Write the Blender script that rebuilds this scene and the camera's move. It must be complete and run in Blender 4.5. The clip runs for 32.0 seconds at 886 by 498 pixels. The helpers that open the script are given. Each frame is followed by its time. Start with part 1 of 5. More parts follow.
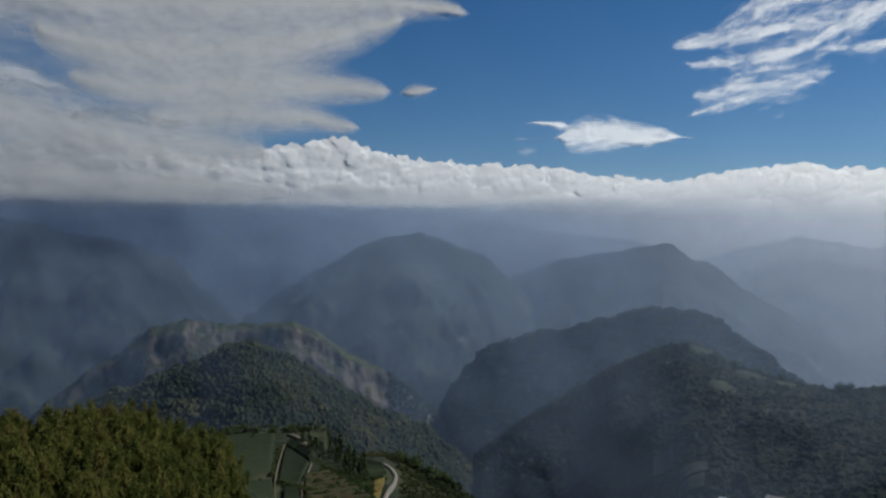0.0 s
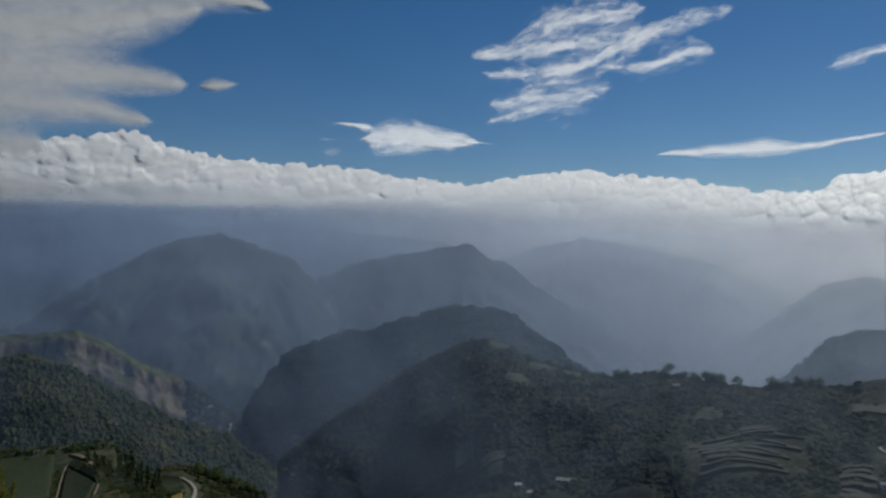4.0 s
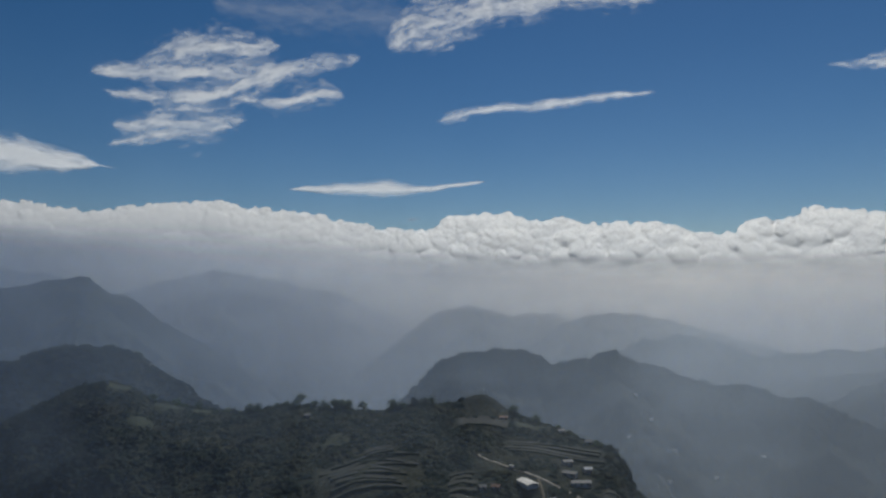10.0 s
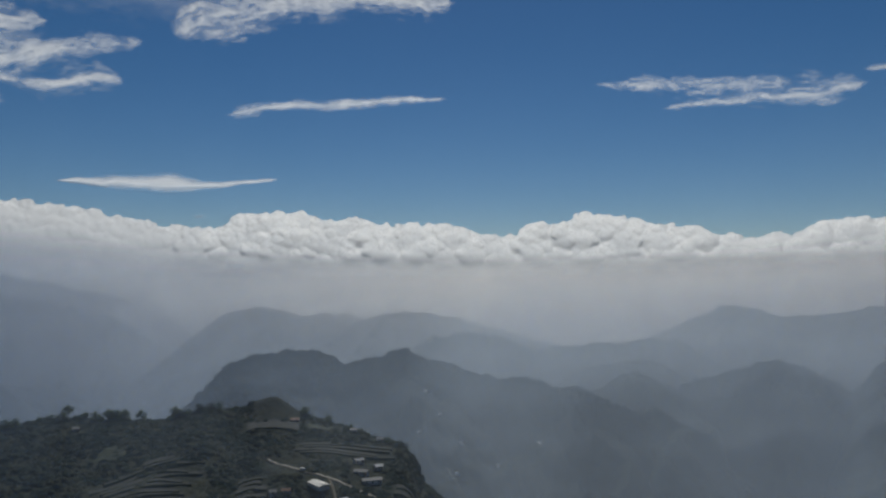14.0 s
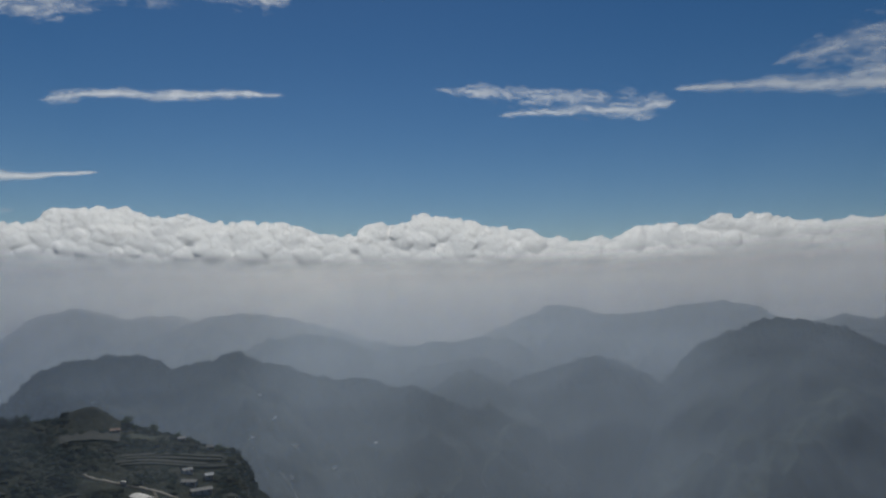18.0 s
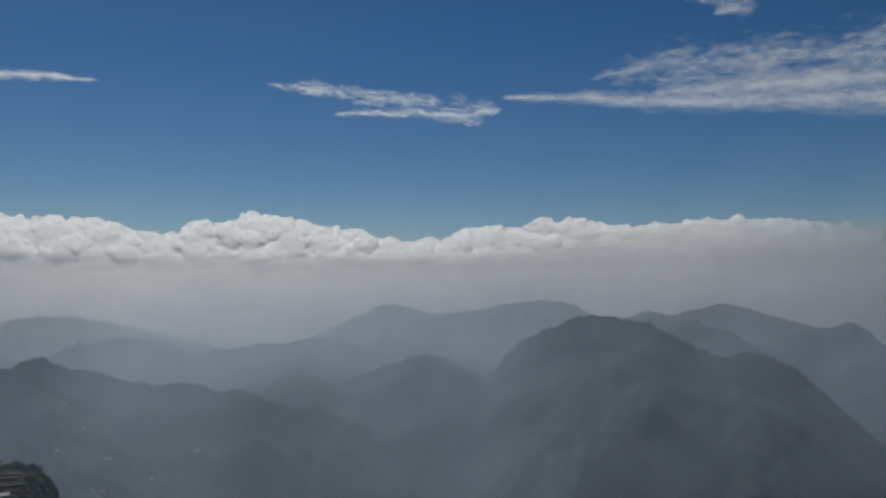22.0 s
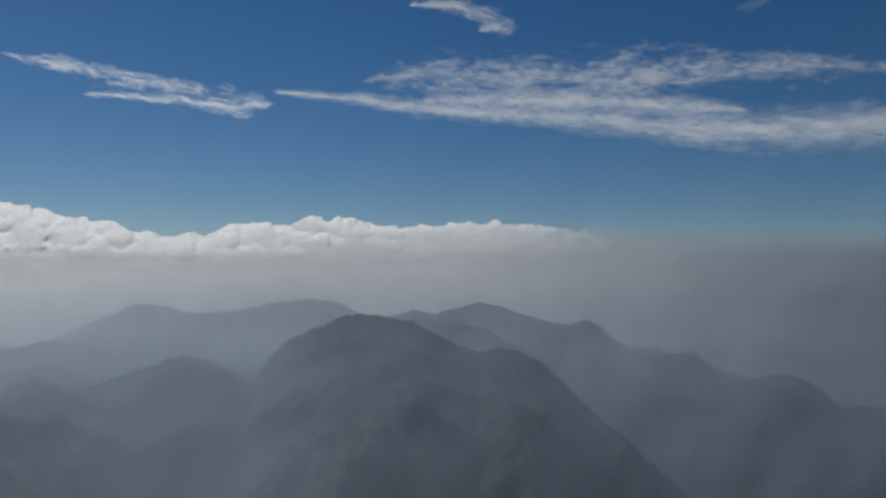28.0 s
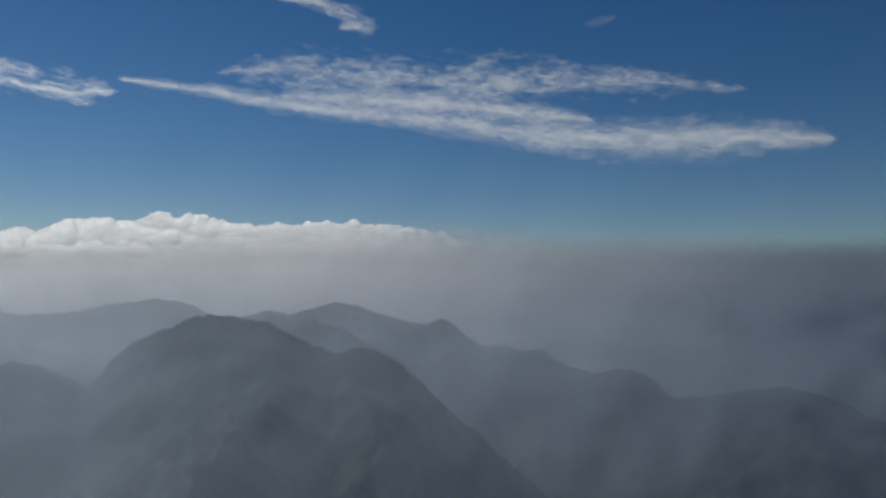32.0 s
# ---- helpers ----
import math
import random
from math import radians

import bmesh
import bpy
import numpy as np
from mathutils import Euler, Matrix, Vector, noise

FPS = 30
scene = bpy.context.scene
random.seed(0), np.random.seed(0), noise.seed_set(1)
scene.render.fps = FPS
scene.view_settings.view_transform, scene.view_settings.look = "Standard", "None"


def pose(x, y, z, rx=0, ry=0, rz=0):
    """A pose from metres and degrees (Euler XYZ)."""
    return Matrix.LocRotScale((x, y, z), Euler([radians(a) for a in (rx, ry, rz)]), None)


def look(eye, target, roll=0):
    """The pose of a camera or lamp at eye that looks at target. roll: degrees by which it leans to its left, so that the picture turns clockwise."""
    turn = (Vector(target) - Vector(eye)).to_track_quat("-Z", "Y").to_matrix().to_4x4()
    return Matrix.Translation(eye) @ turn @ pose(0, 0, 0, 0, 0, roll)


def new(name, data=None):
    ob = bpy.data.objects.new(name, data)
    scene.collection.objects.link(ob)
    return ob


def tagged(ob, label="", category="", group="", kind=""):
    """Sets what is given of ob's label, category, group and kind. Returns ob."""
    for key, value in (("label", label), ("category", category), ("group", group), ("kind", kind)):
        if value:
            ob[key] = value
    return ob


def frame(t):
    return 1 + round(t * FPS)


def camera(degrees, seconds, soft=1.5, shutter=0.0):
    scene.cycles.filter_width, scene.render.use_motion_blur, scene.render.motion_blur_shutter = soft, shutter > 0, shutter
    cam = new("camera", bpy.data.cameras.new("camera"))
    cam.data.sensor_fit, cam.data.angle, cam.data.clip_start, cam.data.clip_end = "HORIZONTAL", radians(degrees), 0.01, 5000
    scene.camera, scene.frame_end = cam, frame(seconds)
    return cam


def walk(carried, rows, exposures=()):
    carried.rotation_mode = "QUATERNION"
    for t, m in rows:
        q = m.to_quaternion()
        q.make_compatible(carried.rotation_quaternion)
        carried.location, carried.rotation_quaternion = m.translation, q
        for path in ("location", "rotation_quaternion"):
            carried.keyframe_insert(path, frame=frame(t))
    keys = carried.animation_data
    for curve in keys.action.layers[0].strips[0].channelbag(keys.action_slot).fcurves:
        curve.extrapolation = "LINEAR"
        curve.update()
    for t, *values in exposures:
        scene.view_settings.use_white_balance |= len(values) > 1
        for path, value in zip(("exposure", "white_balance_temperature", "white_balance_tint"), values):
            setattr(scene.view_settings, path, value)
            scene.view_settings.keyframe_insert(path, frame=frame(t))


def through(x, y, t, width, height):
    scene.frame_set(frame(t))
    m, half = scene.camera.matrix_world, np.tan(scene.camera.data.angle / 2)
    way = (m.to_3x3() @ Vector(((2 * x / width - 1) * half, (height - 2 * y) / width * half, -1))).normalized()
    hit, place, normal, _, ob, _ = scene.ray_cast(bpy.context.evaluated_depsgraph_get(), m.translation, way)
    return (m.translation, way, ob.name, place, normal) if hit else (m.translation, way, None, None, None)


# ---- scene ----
EYE = 900.0
scene.cycles.transparent_max_bounces = 40
cam = camera(62.0, 32.0, soft=2.4)
# seconds, yaw, pitch, roll of a hovering drone that turns on the spot
TURNS = [
    (0, 0.00, -0.10, -0.40), (0.5, -1.42, -0.10, -0.38), (1, -2.97, -0.10, -0.29), (1.5, -4.62, -0.07, -0.36),
    (2, -6.46, -0.06, -0.28), (2.5, -8.51, -0.06, -0.25), (4.5, -17.23, 0.50, -0.17), (5, -19.48, 1.89, -0.15),
    (5.5, -21.76, 2.67, -0.12), (6, -23.98, 2.66, -0.13), (6.5, -26.14, 2.66, -0.12), (7, -28.40, 2.66, -0.04),
    (7.5, -30.80, 2.65, -0.10), (8, -33.08, 2.66, -0.04), (8.5, -35.39, 2.65, 0.04), (9, -37.84, 2.63, -0.07),
    (9.5, -40.37, 2.64, 0.03), (10, -42.95, 2.63, -0.00), (10.5, -45.53, 2.62, -0.01), (11, -48.03, 2.62, -0.02),
    (11.5, -50.45, 2.61, 0.08), (12, -52.66, 2.61, 0.08), (12.5, -54.82, 2.61, 0.12), (13, -55.80, 2.61, 0.09),
    (13.5, -57.29, 2.61, 0.10), (14, -58.89, 2.60, 0.18), (14.5, -60.38, 2.59, 0.19), (16.5, -66.67, 2.62, 0.19),
    (17, -68.27, 2.61, 0.17), (17.5, -69.85, 2.61, 0.18), (18, -71.38, 2.61, 0.18), (18.5, -72.97, 2.62, 0.13),
    (19, -74.52, 2.61, 0.17), (19.5, -76.12, 2.59, 0.23), (20, -77.74, 2.59, 0.15), (20.5, -79.38, 2.58, 0.14),
    (21, -81.02, 2.58, 0.12), (21.5, -82.68, 2.59, 0.07), (22, -84.40, 2.58, 0.11), (22.5, -86.06, 2.58, 0.08),
    (23, -87.74, 2.58, -0.01), (23.5, -89.21, 2.56, 0.02), (24, -90.52, 2.58, 0.03), (24.5, -92.09, 2.58, 0.00),
    (25, -93.60, 2.57, -0.00), (25.5, -95.12, 2.55, -0.06), (27.5, -100.78, 2.53, -0.20), (28, -102.24, 2.55, -0.42),
    (28.5, -103.61, 2.56, -0.37), (29, -104.98, 2.56, -0.33), (29.5, -106.35, 2.58, -0.41), (30, -107.67, 2.58, -0.43),
    (30.5, -109.08, 2.60, -0.47), (31, -110.38, 2.61, -0.46), (31.5, -111.81, 2.63, -0.53), (32, -113.23, 2.63, -0.53),
]
TURNS.insert(6, (3.5, -12.85, -0.06, -0.21))
walk(cam, [(t, pose(0, 0, EYE, 90 + pitch, roll, yaw)) for t, yaw, pitch, roll in TURNS], [(0.0, 0.18, 6230, 7), (6.0, -0.15, 6290, 7), (12.0, -0.28, 6320, 7), (20.0, -0.37, 6320, 7), (25.0, -0.35, 6280, 7), (32.0, -0.14, 6320, 7)])

# ---- light ----
SUN_BEARING, SUN_HEIGHT = -62.0, 44.0
sun_way = Vector((-math.sin(radians(SUN_BEARING)) * math.cos(radians(SUN_HEIGHT)), math.cos(radians(SUN_BEARING)) * math.cos(radians(SUN_HEIGHT)), math.sin(radians(SUN_HEIGHT))))
world = bpy.data.worlds.new("sky")
scene.world = world
world.use_nodes = True
wn, wl = world.node_tree.nodes, world.node_tree.links
sky = wn.new("ShaderNodeTexSky")
sky.sky_type, sky.sun_disc = "NISHITA", False
sky.sun_elevation, sky.sun_rotation = radians(SUN_HEIGHT), radians(-SUN_BEARING)
sky.altitude, sky.air_density, sky.dust_density, sky.ozone_density = 2200, 1.0, 0.35, 1.4
wn["Background"].inputs["Strength"].default_value = 0.049
rich = wn.new("ShaderNodeHueSaturation")
rich.inputs["Saturation"].default_value, rich.inputs["Hue"].default_value = 1.32, 0.502
wl.new(sky.outputs[0], rich.inputs["Color"])
wl.new(rich.outputs[0], wn["Background"].inputs["Color"])
sun = new("sun", bpy.data.lights.new("sun", "SUN"))
sun.data.energy, sun.data.angle, sun.data.color = 5.0, radians(5.0), (1.0, 0.97, 0.93)
sun.matrix_world = look(sun_way * 3000, (0, 0, 0))


# ---- small maths ----
def hashed(ix, iy, seed):
    n = (ix * 374761393 + iy * 668265263 + seed * 974634777) & 0x7FFFFFFF
    n = ((n ^ (n >> 13)) * 1274126177) & 0x7FFFFFFF
    return ((n ^ (n >> 16)) & 0xFFFF) / 65535.0


def value_noise(x, y, seed=0):
    ix, iy = np.floor(x).astype(np.int64), np.floor(y).astype(np.int64)
    fx, fy = x - ix, y - iy
    fx, fy = fx * fx * (3 - 2 * fx), fy * fy * (3 - 2 * fy)
    a, b = hashed(ix, iy, seed), hashed(ix + 1, iy, seed)
    c, d = hashed(ix, iy + 1, seed), hashed(ix + 1, iy + 1, seed)
    return (a + (b - a) * fx) * (1 - fy) + (c + (d - c) * fx) * fy


def fbm(x, y, octaves=4, seed=0):
    total, amp, norm = 0.0, 1.0, 0.0
    for k in range(octaves):
        total = total + amp * value_noise(x * 2**k + 17.3 * k, y * 2**k - 9.1 * k, seed + k)
        norm += amp
        amp *= 0.5
    return total / norm


def smooth(a, b, x):
    t = np.clip((x - a) / (b - a), 0, 1)
    return t * t * (3 - 2 * t)


def place(bearing, r, z):
    """World place of a bearing in degrees (left positive, from +y), a distance and a height."""
    b = np.radians(bearing)
    return np.stack(np.broadcast_arrays(-np.sin(b) * r, np.cos(b) * r, z), -1)


# ---- meshes ----
def mesh_of(name, verts, faces, material, flat=False):
    verts, faces = np.asarray(verts, float).reshape(-1, 3), np.asarray(faces, np.int32)
    me = bpy.data.meshes.new(name)
    k = faces.shape[1]
    me.vertices.add(len(verts))
    me.vertices.foreach_set("co", verts.ravel())
    me.loops.add(faces.size)
    me.loops.foreach_set("vertex_index", faces.ravel())
    me.polygons.add(len(faces))
    me.polygons.foreach_set("loop_start", np.arange(0, faces.size, k, dtype=np.int32))
    me.polygons.foreach_set("use_smooth", np.full(len(faces), not flat))
    me.update(calc_edges=True)
    me.materials.append(material)
    return me


def grid_faces(rows, cols):
    i = np.arange(rows * cols).reshape(rows, cols)
    return np.stack([i[:-1, :-1], i[1:, :-1], i[1:, 1:], i[:-1, 1:]], -1).reshape(-1, 4)


def part(name, bm, material, parent=None, label=""):
    """Links a bmesh or a mesh as one object under its thing."""
    if isinstance(bm, bpy.types.Mesh):
        me = bm
    else:
        me = bpy.data.meshes.new(name)
        bm.to_mesh(me)
        bm.free()
        me.materials.append(material)
    ob = new(name, me)
    ob.parent = parent
    return tagged(ob, label)


def thing(name, m, label, category, group=""):
    ob = tagged(new(name), label, category, group)
    ob.matrix_world = m
    return ob


# ---- materials ----
def material(name):
    m = bpy.data.materials.new(name)
    m.use_nodes = True
    n = m.node_tree.nodes
    n.clear()
    return m, n, m.node_tree.links


def maths(n, l, op, a, b=None, c=None):
    node = n.new("ShaderNodeMath")
    node.operation = op
    for k, v in enumerate((a, b, c)):
        if v is None:
            continue
        if isinstance(v, (int, float)):
            node.inputs[k].default_value = v
        else:
            l.new(v, node.inputs[k])
    return node.outputs[0]


def step(n, l, value, lo, hi, out_lo=0.0, out_hi=1.0):
    node = n.new("ShaderNodeMapRange")
    node.interpolation_type = "SMOOTHSTEP"
    l.new(value, node.inputs["Value"])
    for key, v in (("From Min", lo), ("From Max", hi), ("To Min", out_lo), ("To Max", out_hi)):
        node.inputs[key].default_value = v
    return node.outputs[0]


def spot(n, l, scale, detail=4.0, rough=0.55, warp=0.0, where="Position"):
    """Noise in world metres; scale is one over the size of a patch, along x, y, z."""
    if where == "Position":
        place_out = n.new("ShaderNodeNewGeometry").outputs["Position"]
    else:
        place_out = n.new("ShaderNodeTexCoord").outputs[where]
    node = n.new("ShaderNodeMapping")
    node.inputs["Scale"].default_value = scale if isinstance(scale, tuple) else (scale, scale, scale)
    l.new(place_out, node.inputs["Vector"])
    tex = n.new("ShaderNodeTexNoise")
    tex.inputs["Scale"].default_value, tex.inputs["Detail"].default_value = 1.0, detail
    tex.inputs["Roughness"].default_value, tex.inputs["Distortion"].default_value = rough, warp
    l.new(node.outputs[0], tex.inputs["Vector"])
    return tex.outputs["Fac"]


def blend(n, l, fac, a, b):
    node = n.new("ShaderNodeMix")
    node.data_type = "RGBA"
    if isinstance(fac, (int, float)):
        node.inputs[0].default_value = fac
    else:
        l.new(fac, node.inputs[0])
    for k, v in ((6, a), (7, b)):
        if isinstance(v, tuple):
            node.inputs[k].default_value = (*v, 1)
        else:
            l.new(v, node.inputs[k])
    return node.outputs[2]


def finish(n, l, colour, rough=0.9, bump=None, strength=0.5, distance=1.0, metal=0.0):
    p = n.new("ShaderNodeBsdfPrincipled")
    if isinstance(colour, tuple):
        p.inputs["Base Color"].default_value = (*colour, 1)
    else:
        l.new(colour, p.inputs["Base Color"])
    p.inputs["Roughness"].default_value, p.inputs["Metallic"].default_value = rough, metal
    p.inputs["Specular IOR Level"].default_value = 0.08
    if bump is not None:
        b = n.new("ShaderNodeBump")
        b.inputs["Strength"].default_value, b.inputs["Distance"].default_value = strength, distance
        l.new(bump, b.inputs["Height"])
        l.new(b.outputs[0], p.inputs["Normal"])
    o = n.new("ShaderNodeOutputMaterial")
    l.new(p.outputs[0], o.inputs["Surface"])


def forest(name, dark, light, patch=70.0, grain=7.0, bare=None, bare_share=0.0):
    m, n, l = material(name)
    big, fine = spot(n, l, 1 / patch, 5), spot(n, l, 1 / grain, 4, 0.65)
    c = blend(n, l, step(n, l, big, 0.35, 0.65), dark, light)
    c = blend(n, l, step(n, l, fine, 0.35, 0.7), c, tuple(0.45 * v for v in dark))
    if bare:
        patchy = spot(n, l, 1 / (patch * 1.6), 6, 0.6, 0.6)
        c = blend(n, l, step(n, l, patchy, 0.62 - bare_share, 0.72 - bare_share), c, bare)
    finish(n, l, c, 0.95, fine, 0.8, 3.0)
    return m


MAT_UNDER = forest("undergrowth", (0.012, 0.017, 0.010), (0.026, 0.028, 0.016), 45, 5)
MAT_FAR = forest("far_forest", (0.011, 0.018, 0.013), (0.027, 0.034, 0.021), 110, 18)
MAT_SLIDE = forest("forest_with_slides", (0.016, 0.026, 0.014), (0.036, 0.046, 0.022), 170, 18, (0.105, 0.108, 0.078), 0.03)
MAT_VALLEY = forest("valley_floor", (0.014, 0.021, 0.012), (0.036, 0.040, 0.020), 120, 12)


def cliff_rock():
    m, n, l = material("cliff_rock")
    streak = spot(n, l, (1 / 14, 1 / 14, 1 / 90), 6, 0.6, 0.4)
    patchy = spot(n, l, 1 / 120, 5)
    rock = blend(n, l, step(n, l, streak, 0.35, 0.65), (0.036, 0.033, 0.028), (0.115, 0.098, 0.078))
    grass = blend(n, l, step(n, l, spot(n, l, 1 / 20, 4), 0.4, 0.65), (0.022, 0.031, 0.014), (0.056, 0.058, 0.024))
    nz = n.new("ShaderNodeSeparateXYZ")
    l.new(n.new("ShaderNodeNewGeometry").outputs["Normal"], nz.inputs[0])
    steep = step(n, l, maths(n, l, "ADD", nz.outputs[2], maths(n, l, "MULTIPLY", patchy, 0.5)), 0.86, 0.98)
    finish(n, l, blend(n, l, steep, rock, grass), 0.95, streak, 0.9, 6.0)
    return m


MAT_CLIFF = cliff_rock()


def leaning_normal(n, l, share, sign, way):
    """Bends shading normals the way given, towards the sun, in place of light scattered round in vapour."""
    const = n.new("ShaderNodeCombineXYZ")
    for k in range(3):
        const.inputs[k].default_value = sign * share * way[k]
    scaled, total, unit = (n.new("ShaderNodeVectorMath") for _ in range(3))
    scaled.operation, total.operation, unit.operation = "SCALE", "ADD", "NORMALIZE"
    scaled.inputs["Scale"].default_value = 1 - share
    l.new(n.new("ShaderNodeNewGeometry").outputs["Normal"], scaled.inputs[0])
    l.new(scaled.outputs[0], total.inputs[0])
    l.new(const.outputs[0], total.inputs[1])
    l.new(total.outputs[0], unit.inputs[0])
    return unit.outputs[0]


def vapour(name, density, tint, ragged=1.0, grain=(1 / 80, 1 / 80, 1 / 34), forward=0.28, soft=1.6):
    """Thin water vapour: part of the light passes, the rest is scattered both ways. UV: thickness, and the place along the tints."""
    m, n, l = material(name)
    uv = n.new("ShaderNodeSeparateXYZ")
    l.new(n.new("ShaderNodeUVMap").outputs[0], uv.inputs[0])
    fine = maths(n, l, "SUBTRACT", spot(n, l, grain, 5, 0.62, 0.5), 0.5)
    if density:
        thick = maths(n, l, "ADD", uv.outputs[0], maths(n, l, "MULTIPLY", fine, 0.75 * ragged))
        a = step(n, l, thick, 0.0, soft, 0.0, density)
    else:
        a = maths(n, l, "MULTIPLY", uv.outputs[0], maths(n, l, "ADD", 1.0, maths(n, l, "MULTIPLY", fine, ragged)))
    d, t, both, clear, out = (n.new("ShaderNode" + k) for k in ("BsdfDiffuse", "BsdfTranslucent", "AddShader", "BsdfTransparent", "OutputMaterial"))
    ramp = n.new("ShaderNodeValToRGB")
    for k, (at, colour) in enumerate(tint):
        e = ramp.color_ramp.elements[k] if k < 2 else ramp.color_ramp.elements.new(at)
        e.position, e.color = at, (*colour, 1)
    l.new(uv.outputs[1], ramp.inputs[0])
    l.new(ramp.outputs[0], d.inputs[0])
    l.new(ramp.outputs[0], t.inputs[0])
    l.new(d.outputs[0], both.inputs[0])
    l.new(t.outputs[0], both.inputs[1])
    # normals bent sunward so that thin sheets catch even light
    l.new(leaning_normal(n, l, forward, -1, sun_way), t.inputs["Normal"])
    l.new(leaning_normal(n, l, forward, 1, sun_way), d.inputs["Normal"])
    over = n.new("ShaderNodeMixShader")
    l.new(a, over.inputs[0])
    l.new(clear.outputs[0], over.inputs[1])
    l.new(both.outputs[0], over.inputs[2])
    l.new(over.outputs[0], out.inputs["Surface"])
    return m


def cumulus_material():
    """Dense cloud drawn as a thin shell: normals bent sunward stand in for sunlight scattered inside it."""
    m, n, l = material("cumulus")
    d, t, both, out = (n.new("ShaderNode" + k) for k in ("BsdfDiffuse", "BsdfTranslucent", "AddShader", "OutputMaterial"))
    d.inputs[0].default_value = t.inputs[0].default_value = (0.43, 0.422, 0.41, 1)
    l.new(leaning_normal(n, l, 0.28, 1, sun_way), d.inputs["Normal"])
    l.new(leaning_normal(n, l, 0.28, -1, sun_way), t.inputs["Normal"])
    l.new(d.outputs[0], both.inputs[0])
    l.new(t.outputs[0], both.inputs[1])
    uv = n.new("ShaderNodeSeparateXYZ")
    l.new(n.new("ShaderNodeUVMap").outputs[0], uv.inputs[0])
    ragged = maths(n, l, "MULTIPLY", maths(n, l, "SUBTRACT", spot(n, l, 1 / 90, 4, 0.6), 0.5), 0.9)
    solid = step(n, l, maths(n, l, "ADD", uv.outputs[0], ragged), 0.0, 1.0)
    solid = maths(n, l, "MAXIMUM", solid, step(n, l, uv.outputs[0], 0.9, 1.0))
    over = n.new("ShaderNodeMixShader")
    l.new(solid, over.inputs[0])
    l.new(n.new("ShaderNodeBsdfTransparent").outputs[0], over.inputs[1])
    l.new(both.outputs[0], over.inputs[2])
    l.new(over.outputs[0], out.inputs["Surface"])
    return m


MAT_CUMULUS = cumulus_material()

# ---- ground ----
def near_ground(bearing, r):
    """Height of the spur under the drone: a bamboo hill and a shelf of tea fields beside it."""
    bearing = np.where(bearing > 80, 80 - (bearing - 80) * 2.6, bearing)
    fall = np.minimum(0.42 * np.maximum(0, np.radians(23 - bearing)) + 0.6 * np.maximum(0, np.radians(16.5 - bearing)), 0.75)
    hill = 858.2 - 0.05 * (r - 90) - 0.55 * np.maximum(0, r - 200) - fall * r
    shelf = 819 - 0.118 * (r - 250) - 0.5 * np.maximum(0, r - 430)
    shelf = shelf - 0.5 * np.maximum(0, np.maximum(0, np.radians(6 - bearing)) * r - 8)
    shelf = shelf - 0.75 * np.maximum(0, r - 318) * np.clip((9 - bearing) / 3, 0, 1)
    return np.maximum(hill, shelf)


def ground():
    bearings = np.concatenate([np.arange(180, 46, -2.0), np.arange(46, -12, -0.2), np.arange(-12, -180.1, -2.0)])
    rs = np.concatenate([np.linspace(0.05, 480, 176), np.geomspace(490, 4960, 70)])
    b, r = np.meshgrid(bearings, rs)
    x, y = -np.sin(np.radians(b)) * r, np.cos(np.radians(b)) * r
    floor = 225 + 60 * fbm(x / 500, y / 500, 4, 3)
    z = np.maximum(near_ground(b, r) + 1.2 * (fbm(x / 25, y / 25, 3, 5) - 0.5), floor)
    me = mesh_of("ground", np.stack([x, y, z], -1), grid_faces(len(rs), len(bearings)), MAT_VALLEY)
    tagged(new("ground", me), "dark green valley floor and hill spur under haze", "ground", kind="structure")


ground()

RIDGES = {}  # crest lines: bearing in degrees, height in metres
RIDGES["west_mountain"] = [(39.7, 1008), (35.6, 1030), (31.0, 1002), (29.0, 987), (27.3, 946), (24.5, 936), (22.2, 900), (19.9, 845), (18.4, 755), (16.4, 652), (14.3, 547), (12.2, 428)]
RIDGES["far_range"] = [(39.7, 989), (27.7, 1034), (15.6, 1059), (11.0, 1086), (7.2, 1058), (3.7, 1022), (-3.3, 1049), (-7.2, 1011), (-11.5, 971), (-15.7, 935)]
RIDGES["gorge_mountain"] = [(17.2, 528), (15.1, 616), (11.4, 753), (8.0, 859), (5.4, 930), (1.9, 963), (-0.7, 921), (-3.3, 863), (-5.1, 781), (-7.3, 676), (-9.4, 584), (-11.1, 505)]
RIDGES["shoulder_mountain"] = [(-3.7, 736), (-7.6, 818), (-10.5, 866), (-14.2, 910), (-16.8, 921), (-19.4, 853), (-22.1, 753), (-24.7, 653), (-27.3, 554), (-29.0, 455)]
RIDGES["pale_range"] = [(-14.3, 777), (-17.7, 825), (-20.3, 873), (-22.9, 921), (-25.6, 967), (-28.2, 938), (-31.6, 891), (-35.1, 829), (-37.6, 752), (-40.8, 632)]
RIDGES["cliff_ridge"] = [(29.0, 552), (27.3, 595), (25.1, 650), (23.0, 684), (21.5, 719), (19.1, 740), (17.2, 731), (14.7, 724), (11.4, 725), (9.3, 698), (7.1, 651), (4.9, 617), (2.7, 563), (0.7, 516), (-0.4, 456)]
RIDGES["cone_hill"] = [(26.9, 700), (24.4, 733), (22.6, 744), (19.9, 767), (18.3, 773), (16.3, 789), (15.1, 791), (13.1, 781), (10.5, 760), (7.9, 737), (5.3, 715), (2.7, 691), (-0.4, 659), (-3.0, 624), (-5.2, 590)]
